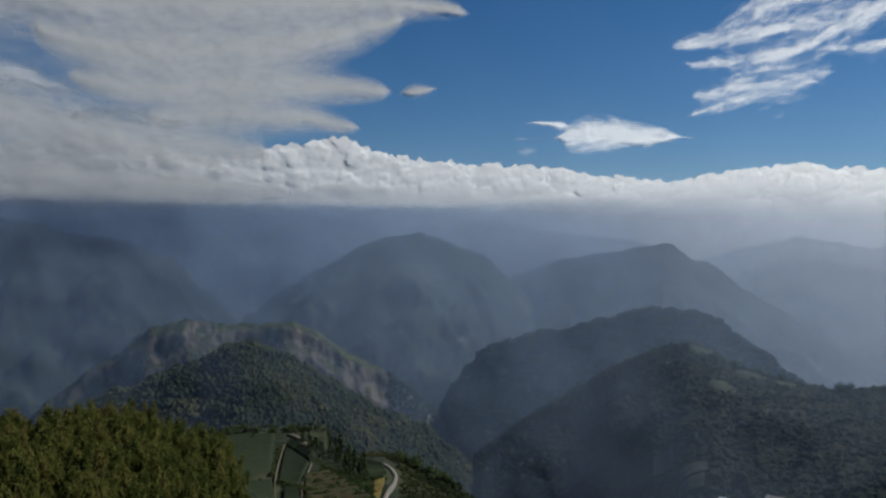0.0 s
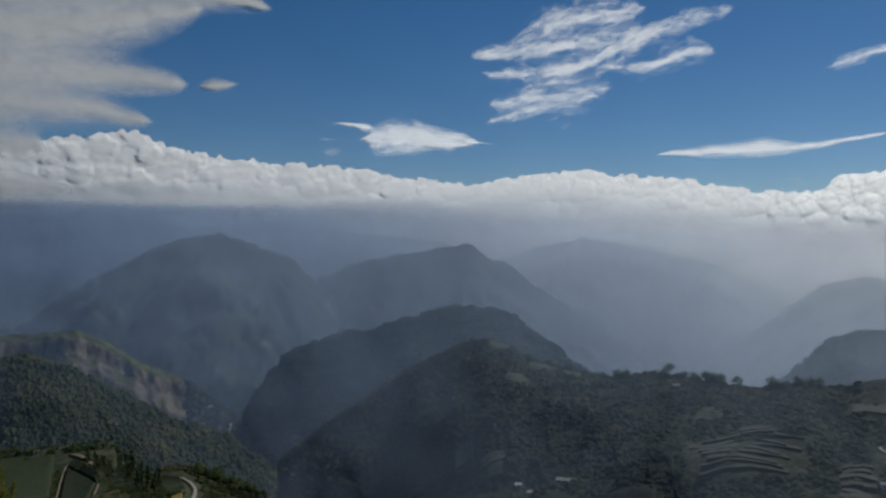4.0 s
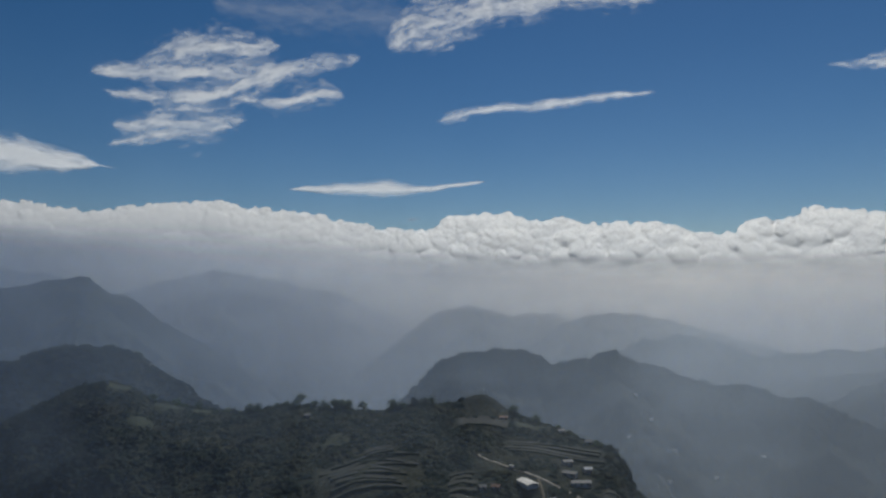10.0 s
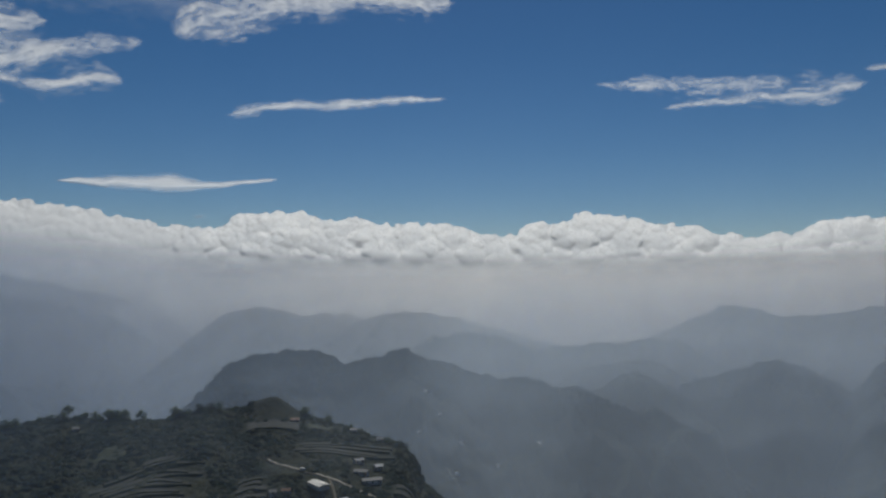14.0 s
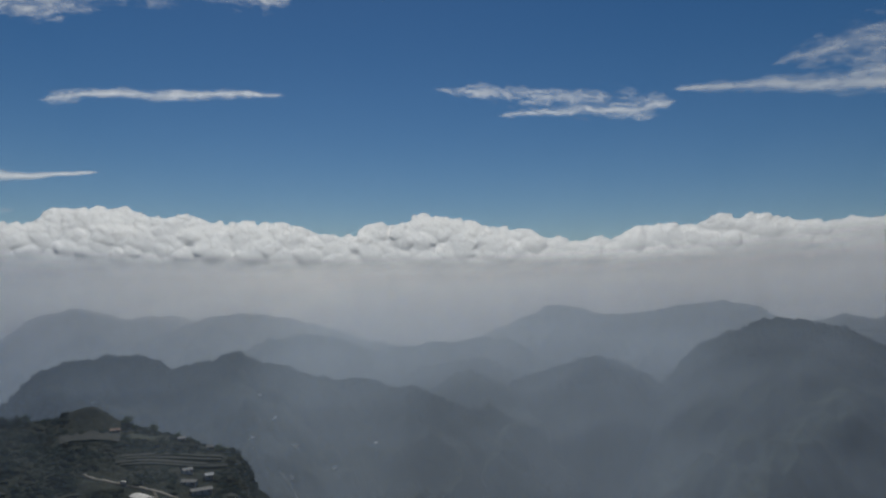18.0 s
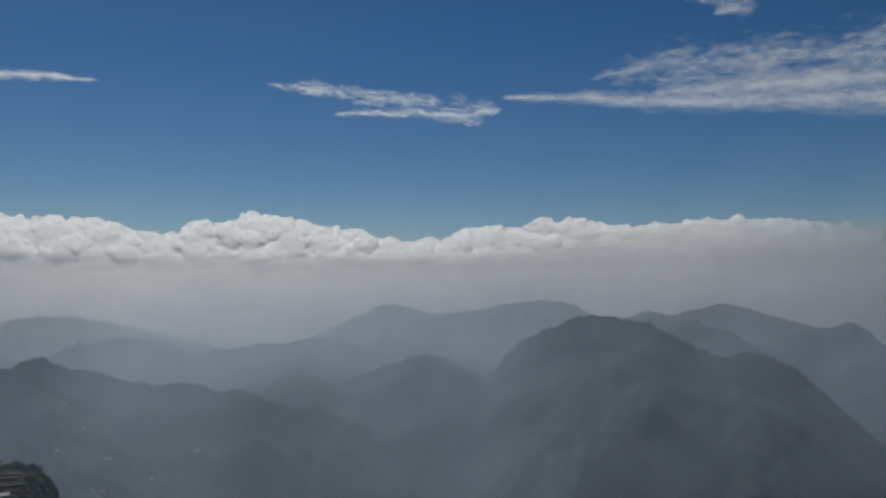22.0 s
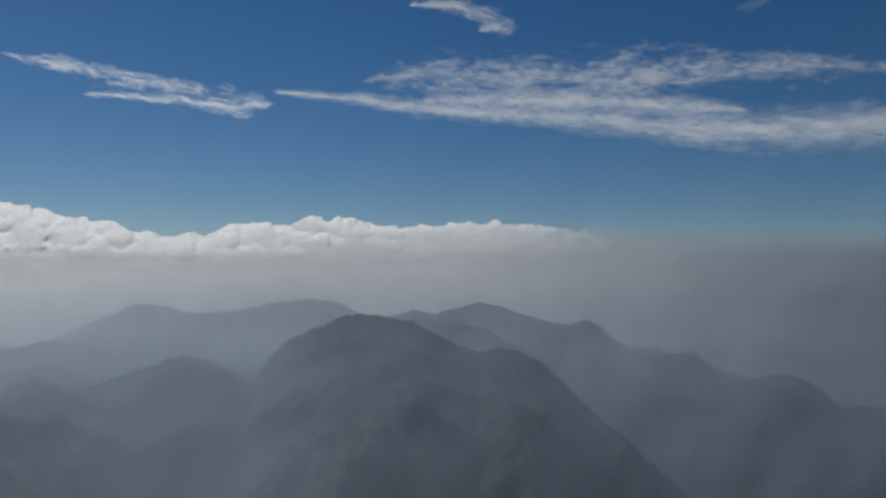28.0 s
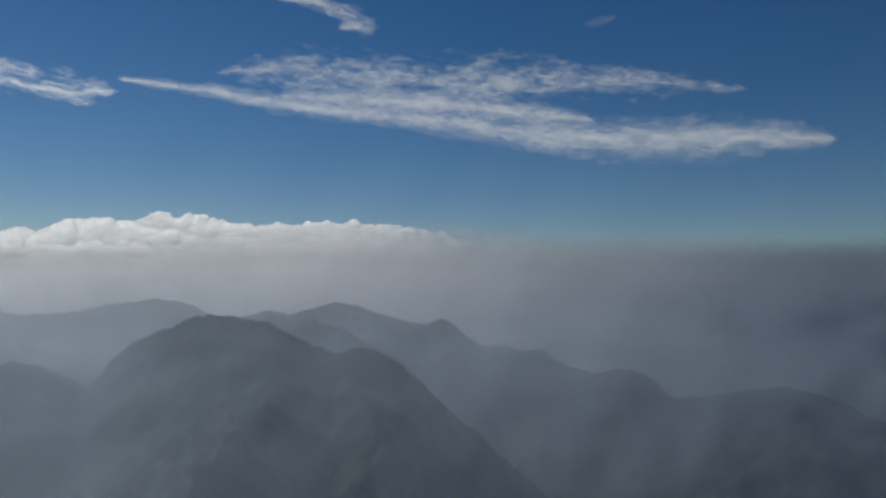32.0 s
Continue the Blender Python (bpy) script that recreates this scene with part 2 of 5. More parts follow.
RIDGES["gorge_hill"] = [(1.2, 456), (-0.3, 570), (-2.1, 633), (-3.6, 682), (-5.6, 704), (-7.7, 727), (-8.8, 725), (-10.7, 737), (-13.6, 759), (-16.5, 773), (-18.7, 775), (-20.1, 760), (-22.0, 721), (-23.9, 684), (-25.7, 647), (-28.1, 592)]
RIDGES["twin_peaks"] = [(-40.5, 664), (-42.4, 758), (-43.8, 780), (-45.5, 790), (-47.9, 747), (-51.1, 756), (-52.8, 720), (-55.9, 614)]
RIDGES["low_hump"] = [(-49.2, 672), (-52.3, 724), (-54.0, 760), (-56.2, 775), (-58.3, 759), (-61.7, 717), (-65.1, 665), (-67.7, 613)]
RIDGES["long_spur"] = [(-40.2, 590), (-41.8, 648), (-43.2, 688), (-44.5, 712), (-46.6, 723), (-48.8, 712), (-51.5, 684), (-54.1, 695), (-55.9, 722), (-57.9, 685), (-61.7, 653), (-65.1, 646), (-67.7, 621), (-68.6, 625), (-69.9, 611), (-72.0, 577), (-75.5, 516), (-78.9, 455), (-81.5, 396), (-83.9, 307)]
RIDGES["double_dome"] = [(-72.1, 637), (-74.7, 685), (-77.3, 745), (-79.2, 798), (-81.0, 811), (-82.0, 806), (-83.3, 771), (-86.3, 763), (-88.9, 811), (-92.4, 823), (-95.0, 784), (-96.2, 749), (-98.3, 682)]
RIDGES["small_hills"] = [(-67.3, 567), (-69.4, 620), (-72.1, 643), (-74.9, 649), (-76.8, 600), (-78.4, 540), (-80.0, 470)]
RIDGES["mid_humps"] = [(-55.9, 654), (-58.3, 699), (-60.8, 715), (-63.4, 695), (-66.0, 650), (-68.1, 659), (-70.3, 686), (-72.5, 677), (-74.3, 702), (-76.4, 694), (-79.0, 633)]
RIDGES["fore_knolls"] = [(-68.6, 534), (-70.5, 583), (-72.1, 626), (-73.4, 641), (-74.7, 630), (-76.4, 597), (-79.0, 549), (-81.1, 472)]
RIDGES["big_mountain"] = [(-85.2, 470), (-86.6, 560), (-88.1, 626), (-89.3, 674), (-90.6, 719), (-92.4, 753), (-95.0, 786), (-97.2, 799), (-100.0, 771), (-101.3, 749), (-103.3, 711), (-104.9, 686), (-106.5, 689), (-108.1, 685), (-109.9, 653), (-111.8, 579), (-113.5, 515), (-115.6, 461), (-117.5, 381)]
RIDGES["front_knoll"] = [(-72.0, 450), (-74.5, 530), (-76.5, 590), (-78.0, 616), (-80.2, 652), (-82.2, 676), (-83.7, 683), (-85.2, 663), (-86.9, 625), (-88.5, 585), (-90.5, 530), (-93.0, 450)]
RIDGES["east_ridge"] = [(-94.6, 697), (-98.0, 763), (-99.7, 783), (-101.4, 771), (-104.9, 820), (-107.5, 791), (-110.1, 755), (-111.9, 732), (-113.4, 756), (-115.4, 691), (-116.4, 656), (-118.3, 655), (-119.6, 627), (-120.8, 636), (-122.5, 591), (-124.5, 554), (-127.3, 579), (-129.2, 532), (-130.3, 482), (-132.8, 423)]
RIDGES["east_knoll"] = [(-98.0, 698), (-100.6, 743), (-103.6, 770), (-105.8, 738), (-108.0, 674)]
RIDGES["east_hill"] = [(-124.5, 340), (-127.6, 404), (-130.3, 463), (-132.8, 484), (-134.9, 501), (-138.5, 531), (-142.8, 460), (-145.0, 415), (-148.1, 359)]


def crest_line(crest):
    """A crest run down to the valley floor at both ends."""
    crest = [tuple(map(float, c)) for c in crest]
    ends = []
    for (b, r, z), way in ((crest[0], 1), (crest[-1], -1)):
        ends.append((b + way * math.degrees((z - 190) / 0.75 / r), r, 190.0))
    return np.array([ends[0], *crest, ends[1]])[::-1]


def ridge_height(crest, front, back=0.7, spur=0.3, canopy=2.5, seed=1, cliff=False, near=None, knob=None):
    """The height of a mountain as a function of bearing and distance."""
    crest = crest_line(crest)

    def height(b, r):
        rc = np.interp(b, crest[:, 0], crest[:, 1])
        zc = (np.interp(b - 0.15, crest[:, 0], crest[:, 2]) + np.interp(b + 0.15, crest[:, 0], crest[:, 2]) + np.interp(b, crest[:, 0], crest[:, 2])) / 3
        a = np.radians(b) * rc
        fr = np.interp(b, *front) if isinstance(front, tuple) else front
        if near:
            fr = np.maximum(fr, (zc - 170) / (rc - near - 40))
        d = r - rc
        away = np.abs(d)
        zc = zc + np.exp(-away / 55) * (24 * (fbm(a / 90, a * 0, 4, seed) - 0.5) + smooth(1750, 1900, rc) * 20 * (fbm(a / 60, a * 0, 3, seed + 200) - 0.5)) + np.exp(-away / 12) * canopy * 7.5 * (fbm(a / 20, a * 0, 4, seed + 9) - 0.53)
        drop = np.where(d < 0, fr, back) * (np.sqrt(away**2 + 22**2) - 22)
        if cliff:
            lip = np.maximum(away + 90 * (fbm(a / 110, away / 200, 4, seed + 71) - 0.42) * np.minimum(1, away / 25), 0)
            wall = np.interp(lip, [0, 30, 44, 76, 86, 120, 900], [0, 15, 44, 70, 98, 122, 720])
            turf = smooth(0.50, 0.62, fbm(a / 190 + 4, away / 500, 3, seed + 75))
            turf = np.maximum(turf, smooth(5.4, 3.4, b))
            wall = wall + turf * (0.85 * away - wall)
            drop = np.where(d < 0, wall, drop)
        x, y = -np.sin(np.radians(b)) * r, np.cos(np.radians(b)) * r
        wx, wy = x + 90 * fbm(x / 170, y / 170, 3, seed + 3), y + 90 * fbm(x / 170, y / 170, 3, seed + 4)
        spurs = 1 - np.abs(2 * fbm(wx / 330, wy / 330, 5, seed + 31) - 1)
        fold = 1 - np.abs(2 * fbm((a + wx * 0.35) / 120, d / 330, 4, seed + 51) - 1)
        shape = np.minimum(away * (np.interp(b, *spur) if isinstance(spur, tuple) else spur) * 1.35, 150) * (spurs - 0.80) * 1.9 + np.minimum(away * 0.07, 14) * (fold - 0.8)
        rough = canopy * 2.4 * (fbm(x / 11, y / 11, 3, seed + 41) - 0.5) * np.minimum(1, away / 15)
        if knob:
            kx, ky, _ = place(knob[0], knob[1], 0.0)
            shape = shape + knob[2] * np.exp(-((np.hypot(x - kx, y - ky) / knob[3]) ** 1.6))
        return zc - drop + shape + rough

    return height


def ridge(label, crest, mat, front=0.55, back=0.7, step_deg=0.12, rows=None, spur=0.30, canopy=2.5, seed=1, near=1060, cliff=False, knob=None):
    """A mountain: crest (bearing, distance, height); slopes fall towards and away from the valley with spurs and gullies."""
    height = ridge_height(crest, front, back, spur, canopy, seed, cliff, near if near > 900 else None, knob)
    line = crest_line(crest)
    b = np.arange(line[0, 0], line[-1, 0], step_deg)
    rc, zc = np.interp(b, line[:, 0], line[:, 1]), np.interp(b, line[:, 0], line[:, 2])
    fr = np.interp(b, *front) if isinstance(front, tuple) else front
    if near > 900:
        fr = np.maximum(fr, (zc - 170) / (rc - near - 40))
    reach_f, reach_b = np.minimum((zc - 160) / fr + 40, rc - near), (zc - 160) / back + 40
    rows = rows or int(np.clip(reach_f.max() / (7 if near < 2000 else 14), 40, 130))
    v = np.concatenate([-(np.linspace(1, 0, rows)[:-1] ** 1.4), np.linspace(0, 1, 16) ** 1.4])[:, None]
    r = rc + np.where(v < 0, v * reach_f, v * reach_b)
    bb = b[None, :] + 0 * r
    z = height(bb, r)
    z[0] = np.minimum(z[0], 200)
    me = mesh_of("mountain", place(bb, r, z), grid_faces(len(v), len(b))[:, ::-1], mat)
    tagged(new("mountain", me), label, "mountain", "mountains round the valley")
    return height


LOOKS = {
    "west_mountain": (3100, "high dark forested mountain flank in blue haze", MAT_FAR, 0.62, 4),
    "far_range": (4200, "faint blue mountain range under the cloud base", MAT_FAR, 0.6, 4),
    "gorge_mountain": (3100, "broad forested mountain with pale landslide scars above the gorge", MAT_SLIDE, 0.6, 4),
    "shoulder_mountain": (3300, "hazy forested mountain with a long falling shoulder", MAT_FAR, 0.6, 4),
    "pale_range": (4200, "pale grey-blue range almost lost in haze", MAT_FAR, 0.6, 4),
    "cliff_ridge": (1750, "grassy ridge with bare eroded rock cliffs below", MAT_CLIFF, 0.95, 2),
    "cone_hill": (900, "dark green cone-shaped forested hill", MAT_UNDER, 0.5, 3),
    "gorge_hill": (1650, "dark forested hill with steep gorge side", MAT_UNDER, 0.6, 3),
    "twin_peaks": (3600, "pale hazy mountain with two rounded summits", MAT_FAR, 0.55, 4),
    "low_hump": (3300, "low hazy hump of forested hill", MAT_FAR, 0.5, 4),
    "long_spur": (2010, "long forested spur falling into misty valley", MAT_UNDER, 0.55, 3),
    "double_dome": (3150, "hazy mountain with two domed tops", MAT_FAR, 0.55, 4),
    "small_hills": (2450, "row of small misty forested hills", MAT_FAR, 0.5, 4),
    "mid_humps": (2720, "low dark humps of forest rising from mist", MAT_FAR, 0.5, 4),
    "fore_knolls": (2200, "small wooded knoll in the misty valley", MAT_FAR, 0.5, 4),
    "front_knoll": (2200, "pointed wooded knoll before the big mountain", MAT_FAR, 1.4, 3),
    "big_mountain": (2260, "big dark forested mountain wrapped in mist", MAT_FAR, 0.55, 3),
    "east_ridge": (2950, "long jagged forested ridge behind mist", MAT_FAR, 0.75, 3),
    "east_knoll": (2640, "small dark knoll in front of hazy ridge", MAT_FAR, 0.9, 3),
    "east_hill": (3000, "low dark hill fading into grey haze", MAT_FAR, 0.5, 3),
}
SURFACE = {}
for k, (name, (dist, label, mat, front, canopy)) in enumerate(LOOKS.items()):
    SURFACE[name] = ridge(label, [(b, dist, z) for b, z in RIDGES[name]], mat, front, canopy=canopy, seed=11 + 7 * k, step_deg=0.12 if dist < 2100 else 0.16, near=2010 if dist > 2300 else 1060 if dist > 1200 else 430, cliff=name == "cliff_ridge", spur={"big_mountain": 0.18, "gorge_hill": 0.42}.get(name, 0.30))

VILLAGE_CREST = [(0.5, 900, 582), (-3.0, 920, 653), (-7.3, 950, 694), (-11.2, 960, 727), (-13.7, 960, 758), (-16.1, 950, 781), (-18.5, 940, 791), (-20.5, 920, 783), (-21.6, 900, 770), (-23.1, 890, 769), (-25.3, 880, 763), (-26.5, 870, 759), (-28.6, 860, 761), (-32.3, 850, 762), (-35.9, 840, 764), (-38.5, 835, 761), (-41.1, 830, 766), (-43.3, 825, 762), (-46.1, 815, 762), (-48.8, 790, 759), (-51.3, 760, 755), (-53.7, 730, 749), (-55.7, 710, 747), (-56.7, 690, 738), (-57.2, 670, 724), (-59.1, 640, 708)]
village = ridge("near dark wooded ridge with tea terraces and hamlet", VILLAGE_CREST, MAT_UNDER,
                ([-60, -50, -38, -28, -20, -8, 1], [0.12, 0.10, 0.13, 0.22, 0.30, 0.4, 0.5]), step_deg=0.1, rows=80, spur=([-34, -14], [0.08, 0.17]), canopy=0.8, seed=301, near=430, knob=(-46.1, 812, 16, 27))

# ---- mist ----
def lay_uv(me, uv):
    idx = np.empty(len(me.loops), np.int32)
    me.loops.foreach_get("vertex_index", idx)
    me.uv_layers.new().data.foreach_set("uv", uv[idx].ravel())


# where the haze ends against the sky, by bearing: full below the first height angle, gone above the second
HAZE_TOP = ([-140, -124, -114, -102, -92, -74, -60, -40, -25, -12, 0, 40], [1.2, 1.0, 0.8, 0.3, -0.5, -1.0, -1.1, -0.7, 0.3, 1.4, 2.6, 2.6], [3.5, 4.0, 5.0, 4.8, 3.6, 2.5, 2.2, 3.0, 5.2, 4.4, 3.4, 3.4])


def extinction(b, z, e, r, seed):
    """Share of the light lost in a metre of air, set by bearing and distance to fit the view: thin haze, mist pooled in
    the valleys, thick haze under the clouds.
    """
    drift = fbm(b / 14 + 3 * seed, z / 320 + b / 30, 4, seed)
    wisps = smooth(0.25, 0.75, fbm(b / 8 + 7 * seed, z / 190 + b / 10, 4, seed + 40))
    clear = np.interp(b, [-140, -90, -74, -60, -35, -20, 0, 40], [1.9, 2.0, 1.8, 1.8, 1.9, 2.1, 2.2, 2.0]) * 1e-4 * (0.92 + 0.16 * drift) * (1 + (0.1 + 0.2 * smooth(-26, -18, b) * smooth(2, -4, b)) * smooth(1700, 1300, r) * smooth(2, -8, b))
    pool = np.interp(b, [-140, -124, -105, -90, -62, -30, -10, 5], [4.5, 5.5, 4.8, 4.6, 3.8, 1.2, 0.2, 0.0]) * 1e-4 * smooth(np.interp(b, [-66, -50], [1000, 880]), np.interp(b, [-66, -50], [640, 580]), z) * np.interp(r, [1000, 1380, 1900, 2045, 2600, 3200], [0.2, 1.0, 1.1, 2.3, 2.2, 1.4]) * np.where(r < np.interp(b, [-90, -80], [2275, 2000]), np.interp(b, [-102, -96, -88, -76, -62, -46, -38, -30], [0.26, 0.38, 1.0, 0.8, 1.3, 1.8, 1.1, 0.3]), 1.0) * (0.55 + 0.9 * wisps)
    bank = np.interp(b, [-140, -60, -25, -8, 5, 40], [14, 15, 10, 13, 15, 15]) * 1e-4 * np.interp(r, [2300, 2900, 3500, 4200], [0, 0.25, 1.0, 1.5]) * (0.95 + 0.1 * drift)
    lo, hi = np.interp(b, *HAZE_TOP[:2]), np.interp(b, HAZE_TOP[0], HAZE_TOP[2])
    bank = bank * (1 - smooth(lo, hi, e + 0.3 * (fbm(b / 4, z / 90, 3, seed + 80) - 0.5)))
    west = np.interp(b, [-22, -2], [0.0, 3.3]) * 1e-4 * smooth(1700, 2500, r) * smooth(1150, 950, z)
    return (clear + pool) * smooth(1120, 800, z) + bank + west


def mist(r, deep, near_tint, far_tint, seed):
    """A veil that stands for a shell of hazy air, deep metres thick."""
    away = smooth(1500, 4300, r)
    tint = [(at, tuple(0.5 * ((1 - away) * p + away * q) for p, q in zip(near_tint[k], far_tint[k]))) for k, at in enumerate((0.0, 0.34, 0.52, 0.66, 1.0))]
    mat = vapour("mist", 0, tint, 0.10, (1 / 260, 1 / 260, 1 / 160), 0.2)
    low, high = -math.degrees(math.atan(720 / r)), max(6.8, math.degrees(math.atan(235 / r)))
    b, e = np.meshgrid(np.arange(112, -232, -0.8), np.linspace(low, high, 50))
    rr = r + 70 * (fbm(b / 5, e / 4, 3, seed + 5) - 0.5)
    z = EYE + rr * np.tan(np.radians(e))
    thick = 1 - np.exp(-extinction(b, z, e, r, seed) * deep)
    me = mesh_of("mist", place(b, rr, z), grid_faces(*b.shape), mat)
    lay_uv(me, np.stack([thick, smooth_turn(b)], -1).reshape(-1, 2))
    # a tinted sheet added in place of the haze over distant ridges
    tagged(new("haze_sheet", me), "thin see-through sheet standing in for haze between ridges", "mist", "mist veils", "stuff")


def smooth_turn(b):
    """Where a bearing lies along the tints that paint the light on the haze: blue in the west, pale under the sun, grey
    in the east.
    """
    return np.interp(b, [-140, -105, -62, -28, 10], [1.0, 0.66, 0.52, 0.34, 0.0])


# light and shade on the haze, painted as tints: near darker, far paler
NEAR_AIRLIGHT = [(0.22, 0.295, 0.42), (0.29, 0.37, 0.49), (0.41, 0.48, 0.56), (0.355, 0.42, 0.505), (0.26, 0.31, 0.385)]
FAR_AIRLIGHT = [(0.25, 0.322, 0.445), (0.50, 0.54, 0.60), (0.83, 0.785, 0.72), (0.64, 0.62, 0.595), (0.325, 0.36, 0.425)]
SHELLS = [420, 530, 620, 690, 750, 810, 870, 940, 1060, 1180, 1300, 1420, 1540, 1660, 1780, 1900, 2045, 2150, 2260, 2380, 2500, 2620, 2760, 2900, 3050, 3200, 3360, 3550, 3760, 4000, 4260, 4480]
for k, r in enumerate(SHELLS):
    mist(r, r - (SHELLS[k - 1] if k else 150), NEAR_AIRLIGHT, FAR_AIRLIGHT, 100 + 3 * k)

# ---- clouds ----
# the bank's top: bearing and height angle in degrees
BANK_WEST = [(40.5, 5.7), (35.6, 6.8), (31.0, 6.5), (25.9, 8.0), (20.4, 7.0), (16.4, 6.6), (12.3, 7.6), (9.8, 8.0), (7.9, 8.4), (5.9, 7.6), (2.9, 6.9), (-2.0, 6.5), (-6.3, 6.3), (-10.6, 5.8), (-14.8, 5.2), (-18.4, 5.1), (-21.1, 5.7), (-25.2, 6.0)]
BANK_SOUTH = [(-26.0, 6.1), (-29.1, 5.5), (-32.1, 5.4), (-35.5, 4.7), (-37.6, 4.3), (-40.9, 3.9), (-42.7, 4.3), (-43.3, 5.1), (-45.6, 5.4), (-47.8, 5.4), (-50.0, 4.8), (-52.1, 5.0), (-54.8, 4.4), (-57.8, 4.6), (-60.5, 4.1), (-62.6, 3.5), (-64.8, 3.8), (-65.6, 4.5), (-66.3, 4.7), (-67.8, 4.2), (-68.8, 4.9), (-69.9, 5.4), (-71.5, 5.1), (-73.5, 4.7), (-77.0, 4.1), (-80.4, 3.4), (-81.8, 3.1)]
BANK_EAST = [(-82.2, 3.0), (-83.6, 3.5), (-84.1, 3.4), (-87.6, 4.4), (-89.6, 4.2), (-90.3, 3.9), (-91.6, 4.8), (-92.2, 4.9), (-93.2, 4.5), (-94.5, 5.0), (-96.8, 4.5), (-100.0, 4.2), (-103.4, 4.5), (-106.9, 4.6), (-110.4, 4.3), (-113.9, 3.6), (-118.3, 2.7), (-121.8, 1.9)]


def cumulus(banks, crest, dist, seed):
    """A wall of billows: large swellings, each set with smaller ones, and those with smaller ones again, all hollowed
    away from the eye so that their tops look lit.
    """
    rnd = np.random.RandomState(seed)
    crest = np.array(crest, float)[::-1]
    pitch = 0.05
    bs = np.arange(crest[0, 0] - 1, crest[-1, 0] + 1, pitch)
    es = np.arange(-2.4, crest[:, 1].max() + 0.5, pitch)
    gb, ge = np.meshgrid(bs, es)
    crumple = fbm(gb * 2.6, ge * 2.6, 5, seed) - 0.5
    gb2, ge2 = gb + 0.22 * (fbm(gb * 2.4 + 40, ge * 2.4, 4, seed + 1) - 0.5), ge + 0.22 * (fbm(gb * 2.4, ge * 2.4 + 70, 4, seed + 2) - 0.5)
    out = np.full(gb.shape, -1e3)
    deg = math.pi / 180 * dist

    def foot(b):
        return np.interp(b, [-92, -60, -40, -20, -5], [-0.2, -0.2, 0.0, 0.5, 2.5])

    def puff(b, el, size, forward):
        i0, i1 = np.searchsorted(es, [el - size * 1.2, el + size * 1.2])
        j0, j1 = np.searchsorted(bs, [b - size * 1.4, b + size * 1.4])
        if i1 <= i0 or j1 <= j0:
            return
        d2 = (((gb2[i0:i1, j0:j1] - b) / 1.12) ** 2 + (ge2[i0:i1, j0:j1] - el) ** 2) / size**2 + 0.25 * crumple[i0:i1, j0:j1]
        bulge = np.where(d2 < 1, forward + 0.8 * size * deg * np.sqrt(np.clip(1 - d2, 0, 1.2)), -1e3)
        out[i0:i1, j0:j1] = np.maximum(out[i0:i1, j0:j1], bulge)

    def billow(b, el, size, forward, level):
        puff(b, el, size, forward)
        if level == 0 or size < 0.13:
            return
        for _ in range(8 if level == 2 else 5):
            ang, rad = rnd.uniform(-0.5, math.pi + 0.5), math.sqrt(rnd.uniform(0.05, 0.95))
            small = size * rnd.uniform(0.26, 0.55)
            cb, ce = b + size * rad * math.cos(ang) * 1.1, el + size * rad * math.sin(ang)
            if ce + 0.85 * small < np.interp(cb, crest[:, 0], crest[:, 1]) + 0.26:
                billow(cb, ce, small, forward + 0.66 * size * deg * math.sqrt(1 - rad * rad) - 0.15 * small * deg, level - 1)

    b = crest[0, 0]
    while b < crest[-1, 0]:
        top = np.interp(b, crest[:, 0], crest[:, 1])
        big = min(rnd.uniform(0.45, 1.0), max(top - foot(b), 0.5) * 0.45)
        el = top - big * rnd.uniform(0.92, 1.25)
        billow(b, el, big, rnd.uniform(-30, 15), 2)
        while el > foot(b) - 0.9:
            size = rnd.uniform(0.5, 1.0)
            el -= rnd.uniform(0.5, 0.9) * size
            billow(b + rnd.uniform(-0.4, 0.4), el, size, rnd.uniform(-35, 25), 2)
        b += rnd.uniform(0.45, 0.85)
    out[(ge < np.interp(gb, crest[:, 0], crest[:, 1]) - 0.5) & (out < -500)] = -20.0
    held = out > -500
    out = np.where(held, np.clip(out, -25, 110), out)
    fill, share = np.where(held, out, 0.0), held.astype(float)
    for k in range(5):
        for axis in (0, 1):
            share = (np.roll(share, 1, axis) + share + np.roll(share, -1, axis)) / 3
            if k < 3:
                fill = (np.roll(fill, 1, axis) + fill + np.roll(fill, -1, axis)) / 3
        if k == 2:
            fill = fill / np.maximum(share, 0.05)
    soft = fill
    for _ in range(14):
        for axis in (0, 1):
            soft = (np.roll(soft, 2, axis) + soft + np.roll(soft, -2, axis)) / 3
    clean = smooth(0.7, 2.4, ge - foot(gb))
    out = np.where(held, clean * fill + (1 - clean) * soft, 0.0)
    firm = smooth(0.36, 0.80, share) * np.interp(gb, [-122, -104], [0.0, 1.0]) * smooth(-1.4, 1.5, ge - foot(gb))
    relief = np.interp(gb, [-120, -104, -92, -46, -42, -38, -22, -14, 10, 30], [0.2, 0.35, 0.9, 1.15, 1.1, 0.45, 0.25, 0.28, 0.22, 0.16])
    calm = 0.03 + 0.97 * smooth(0.3, 2.4, ge - foot(gb))
    depth = np.where(held, -relief * calm * (out + 8 * crumple + 4 * (fbm(gb * 6, ge * 6, 3, seed + 5) - 0.5)), 0)
    for label, b0, b1 in banks:
        j0, j1 = np.searchsorted(bs, [b0, b1])
        sub = (slice(None), slice(j0, j1 + 1))
        faces = grid_faces(*gb[sub].shape)
        faces = faces[held[sub].ravel()[faces].all(1)]
        used, faces = np.unique(faces, return_inverse=True)
        r = (dist - depth[sub]).ravel()[used]
